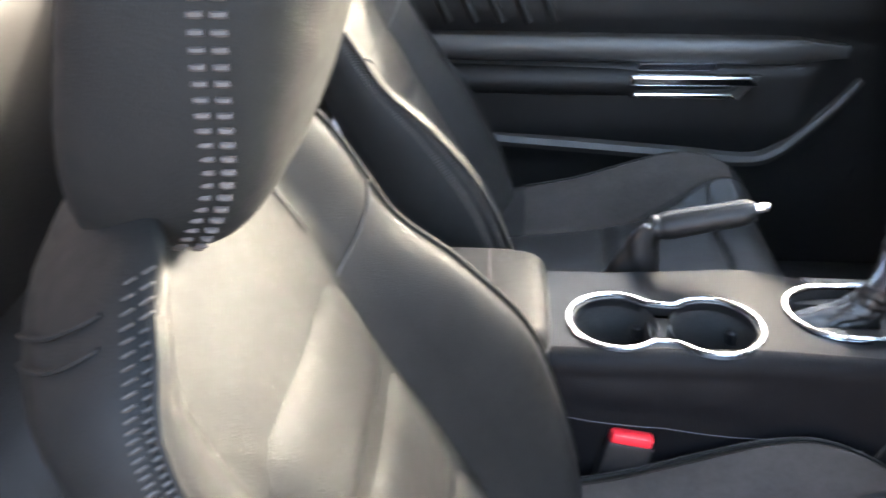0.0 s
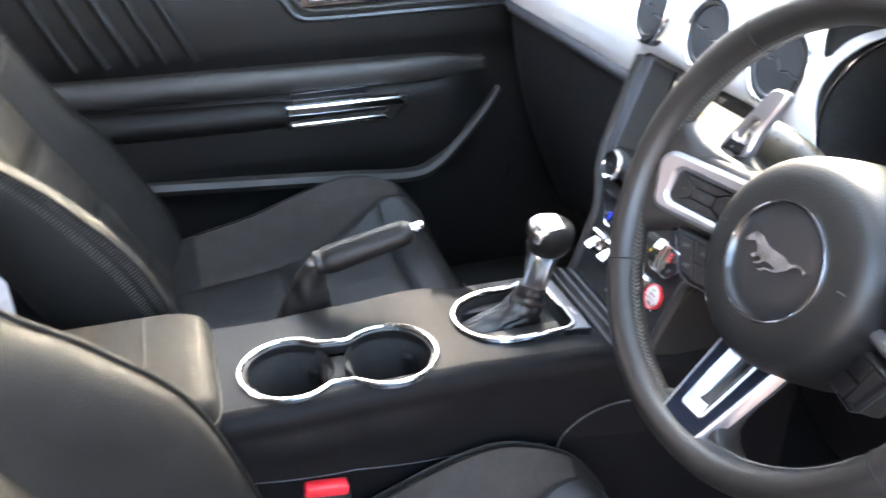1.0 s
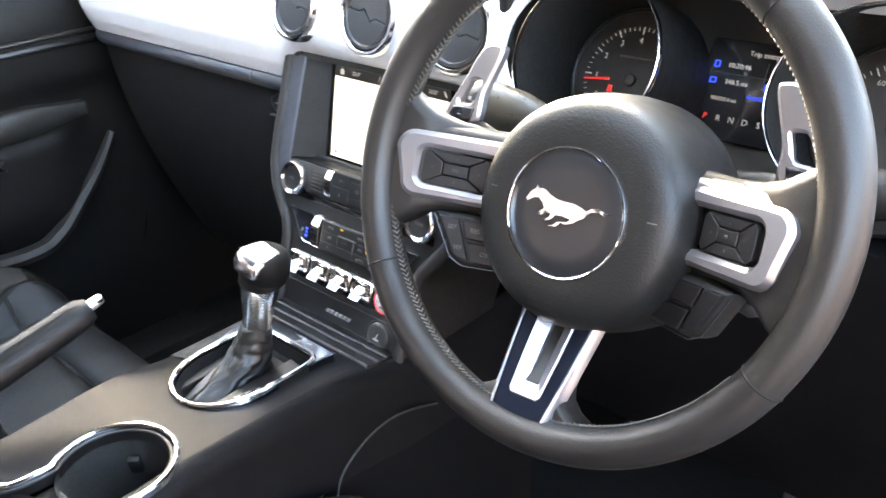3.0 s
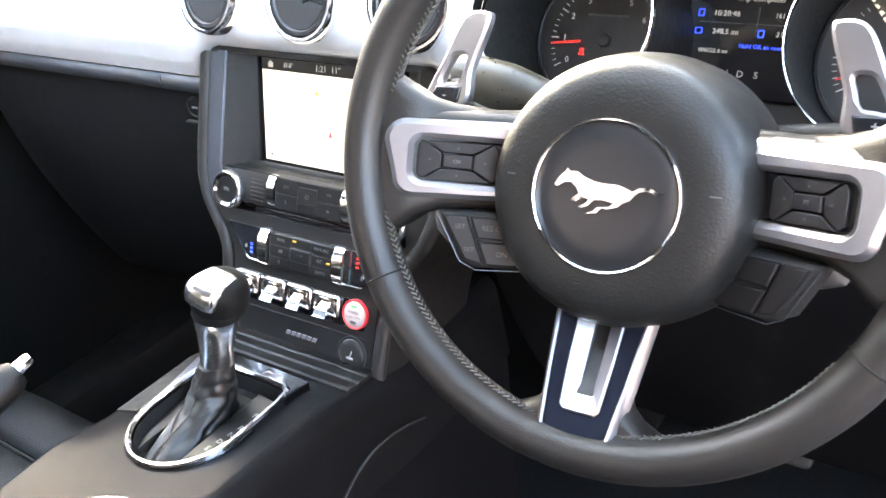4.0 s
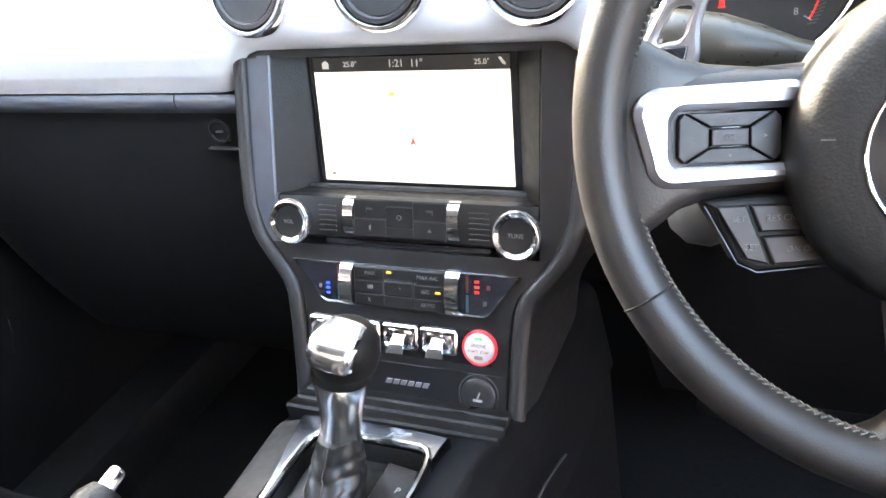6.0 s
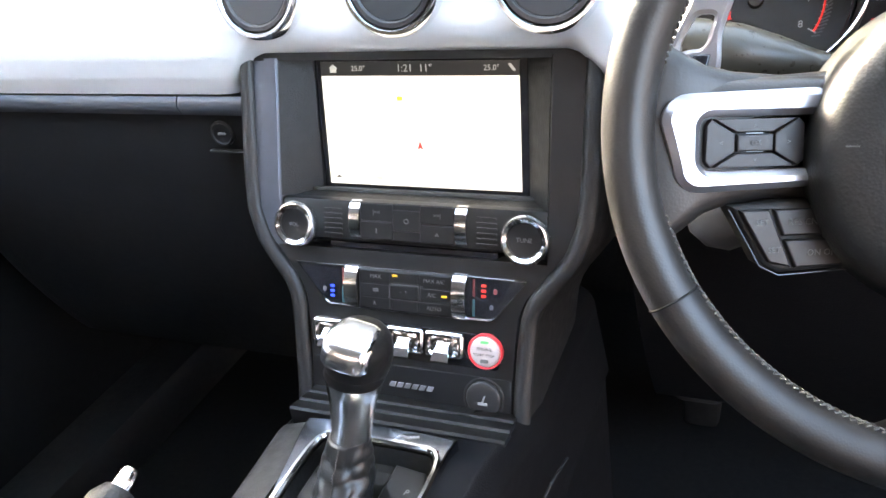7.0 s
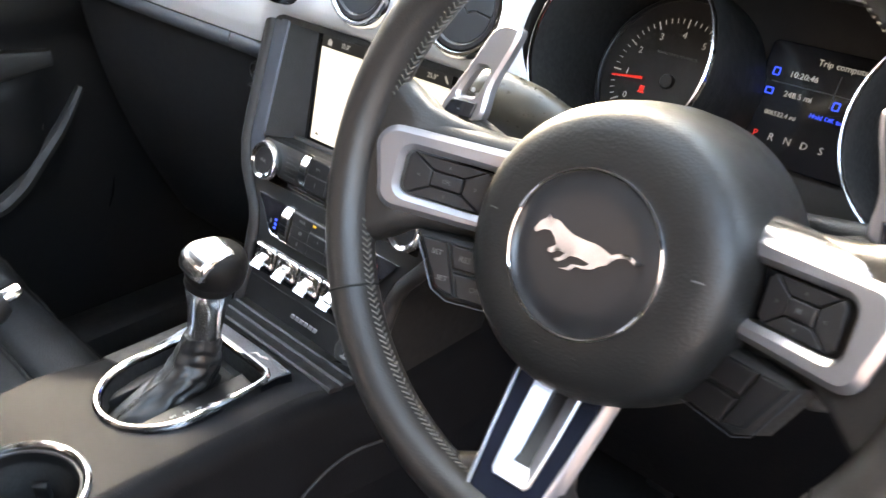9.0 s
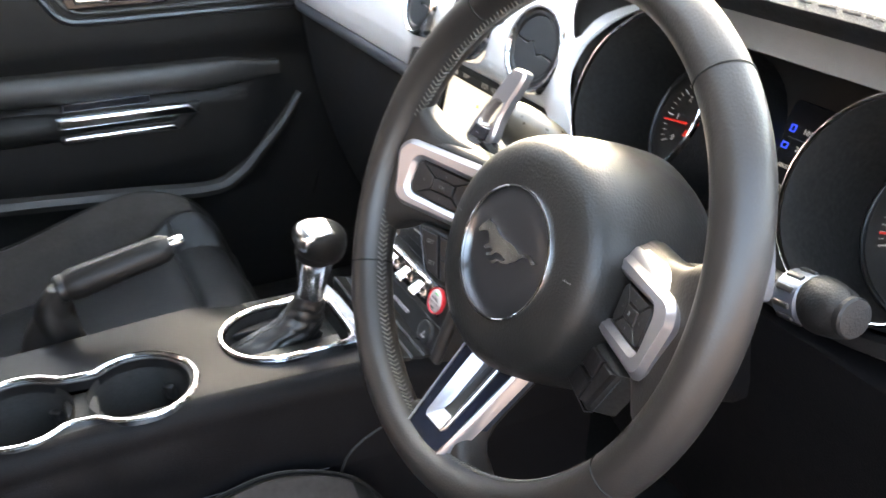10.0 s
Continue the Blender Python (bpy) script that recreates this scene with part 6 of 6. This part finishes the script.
    part("edge_strip", moved(tube([((p[0]), p[1], -0.0155) for p in fx([(-0.1185, -0.021), (-0.102, -0.0500), (-0.092, -0.0548), (-0.044, -0.0523)])], 0.0004, 6), TL), STRIPMETAL, lowset)
    for poly, txt in (([(-0.1145, -0.021), (-0.099, -0.021), (-0.087, -0.0505), (-0.099, -0.0475)], ""), ([(-0.0972, -0.021), (-0.068, -0.021), (-0.060, -0.034), (-0.0920, -0.0345)], "RES CNCL" if s < 0 else ""), ([(-0.0912, -0.0365), (-0.059, -0.036), (-0.050, -0.0495), (-0.0853, -0.0508)], "ON OFF" if s < 0 else "")):
        part("key", moved(slab(fx(poly), -0.016, -0.0115, 0.001), TL), BUTTON, lowset)
        if txt:
            mx, my = sum(p[0] for p in poly) / 4, sum(p[1] for p in poly) / 4
            words(txt, 0.0046, mx, my, -0.0111, lowset, FAINT, "key_text", m=TL)
    if s < 0:
        words("SET", 0.0042, -0.103, -0.0275, -0.0111, lowset, FAINT, "key_text", m=TL)
        words("SET", 0.0042, -0.0965, -0.0415, -0.0111, lowset, FAINT, "key_text", m=TL)
    facet = ((0.0310, -0.0105), (0.0350, -0.0112), (0.0385, -0.0140), (0.0408, -0.0190), (0.0420, -0.0270), (0.0340, -0.0290))
    # the right facet's extra silver stands in for sun on the leather shoulder
    part("upper_facet", moved(loft([[(s * abs(x), lerp(0.033, y, k), lerp(-0.019, z, k)) for y, z in facet] for x, k in (((0.055, 0.80), (0.075, 0.80), (0.090, 0.72), (0.104, 0.50), (0.114, 0.15)) if s < 0 else ((0.055, 1.02), (0.085, 1.02), (0.104, 1.0), (0.117, 0.88), (0.126, 0.60), (0.132, 0.20)))]), T), BEZEL, arm, "silver upper spoke facet, wider on the right for sunlit leather", 60)
    part("leather_shoulder", moved(loft([[(s * abs(x), lerp(0.033, y + 0.001, k), lerp(-0.021, z - 0.002, k)) for y, z in facet] for x, k in ((0.052, 1.02), (0.085, 1.0), (0.108, 1.0), (0.122, 0.92), (0.131, 0.70), (0.137, 0.25))]), T), RIM_LEATHER, arm, "leather shoulder over the spoke", 60)
    part("back_cover", slab(fx([(-0.138, -0.024), (-0.106, -0.020), (-0.094, -0.046), (-0.112, -0.0530), (-0.124, -0.051), (-0.133, -0.043)] if s < 0 else [(-0.126, -0.024), (-0.100, -0.020), (-0.094, -0.040), (-0.108, -0.0440), (-0.120, -0.040)]), -0.078, -0.040 if s < 0 else -0.050, 0.009), GREYBACK, wheel, "grey plastic spoke back cover")
    # shift paddle behind the rim
    pad_o = [(-0.153, 0.044), (-0.122, 0.046), (-0.118, 0.070), (-0.108, 0.100), (-0.112, 0.106), (-0.126, 0.103), (-0.138, 0.080)]
    hole = [(-0.1405, 0.0605), (-0.1345, 0.0600), (-0.1275, 0.0615), (-0.1245, 0.0700), (-0.1225, 0.0770), (-0.1270, 0.0785), (-0.1330, 0.0760)]
    TP = pose(-0.014, -0.006, 0.0) if s > 0 else pose(0, -0.005, 0.001)
    pd = part("shift_paddle", moved(ring_slab([(p.x, p.y) for p in smooth_path([(x, y, 0) for x, y in fx(pad_o)], 40, True)], [(p.x, p.y) for p in smooth_path([(x, y, 0) for x, y in fx(hole)], 40, True)], -0.060, -0.052, 0.002), TP), BEZEL, wheel, "cast silver shift paddle")
    part("paddle_mark", moved(slab(fx([(-0.149, 0.046), (-0.126, 0.047), (-0.124, 0.057), (-0.143, 0.057)]), -0.056, -0.0505, 0.001), TP), GLOSS, pd)
    words("-" if s < 0 else "+", 0.008, s * 0.136, 0.0515, -0.0500, pd, PRINT, "paddle_sign", m=TP)
    part("paddle_arm", moved(tube([(s * 0.135, 0.048, -0.057), (s * 0.10, 0.036, -0.060), (s * 0.06, 0.02, -0.060)], 0.006, 8), TP), PLASTIC, pd)


for s in (-1, 1):
    spoke(s)

# bottom spoke with its slotted silver trim
rings = []
for y, w, z0, z1 in ((-0.052, 0.052, -0.070, -0.046), (-0.080, 0.046, -0.056, -0.034), (-0.104, 0.042, -0.044, -0.0190), (-0.114, 0.044, -0.038, -0.0110), (-0.121, 0.053, -0.032, -0.0055), (-0.127, 0.068, -0.028, -0.0030), (-0.133, 0.093, -0.026, -0.0015), (-0.141, 0.130, -0.022, -0.001)):
    rings.append([(x - 0.001, y - 0.002, z + table([0.052, 0.121, 0.141], [0.006, 0.007, 0.003], -y)) for x, z in rr(w, z1 - z0, 0.008, 0, (z0 + z1) / 2)])
arm = part("bottom_spoke", loft(rings), RIM_LEATHER, wheel, "leather-covered bottom spoke", 60)
trim_o = [(-0.0267, -0.0580), (0.0267, -0.0580), (0.0230, -0.1000), (0.0192, -0.1335), (0.0155, -0.1380), (-0.0155, -0.1380), (-0.0192, -0.1335), (-0.0230, -0.1000)]
u_o = [(-0.0144, -0.0590), (0.0144, -0.0590), (0.0135, -0.0900), (0.0119, -0.1190), (0.0095, -0.1222), (-0.0095, -0.1222), (-0.0119, -0.1190), (-0.0135, -0.0900)]
u_i = [(-0.0049, -0.0600), (0.0049, -0.0600), (0.0047, -0.0850), (0.0043, -0.1075), (0.0040, -0.1085), (-0.0040, -0.1085), (-0.0043, -0.1075), (-0.0047, -0.0850)]
TB = pose(-0.001, -0.136, 0.0105, -26.5, 0, 0) @ pose(0, 0.134, 0.001)
tr = part("trim_frame", moved(ring_slab(trim_o, inset(u_o, 0.0006), -0.020, -0.0015, 0.0012), TB), BLUEBLACK, arm, "dark blue-black gloss trim frame")
part("trim_edge", moved(loft([[(x, y, -0.0012) for x, y in inset(trim_o, 0.0004)], [(x, y, -0.0006) for x, y in inset(trim_o, -0.0008)], [(x, y, -0.0030) for x, y in inset(trim_o, -0.0030)], [(x, y, -0.0110) for x, y in inset(trim_o, -0.0042)], [(x, y, -0.0110) for x, y in trim_o]], True, False), TB), BEZEL, tr, "bright bevelled edge")
part("silver_slot", moved(loft([[(x, y, -0.004) for x, y in u_o], [(x, y, -0.0006) for x, y in u_o], [(x, y, 0.0002) for x, y in inset(u_o, 0.0008)], [(x, y, -0.0060) for x, y in u_i], [(x, y, -0.016) for x, y in u_i]], True, False), TB), BEZEL, tr, "bevelled silver slot trim")
part("slot_floor", moved(slab(inset(u_i, -0.0002), -0.022, -0.0145, 0.0005), TB), RUBBER, tr)
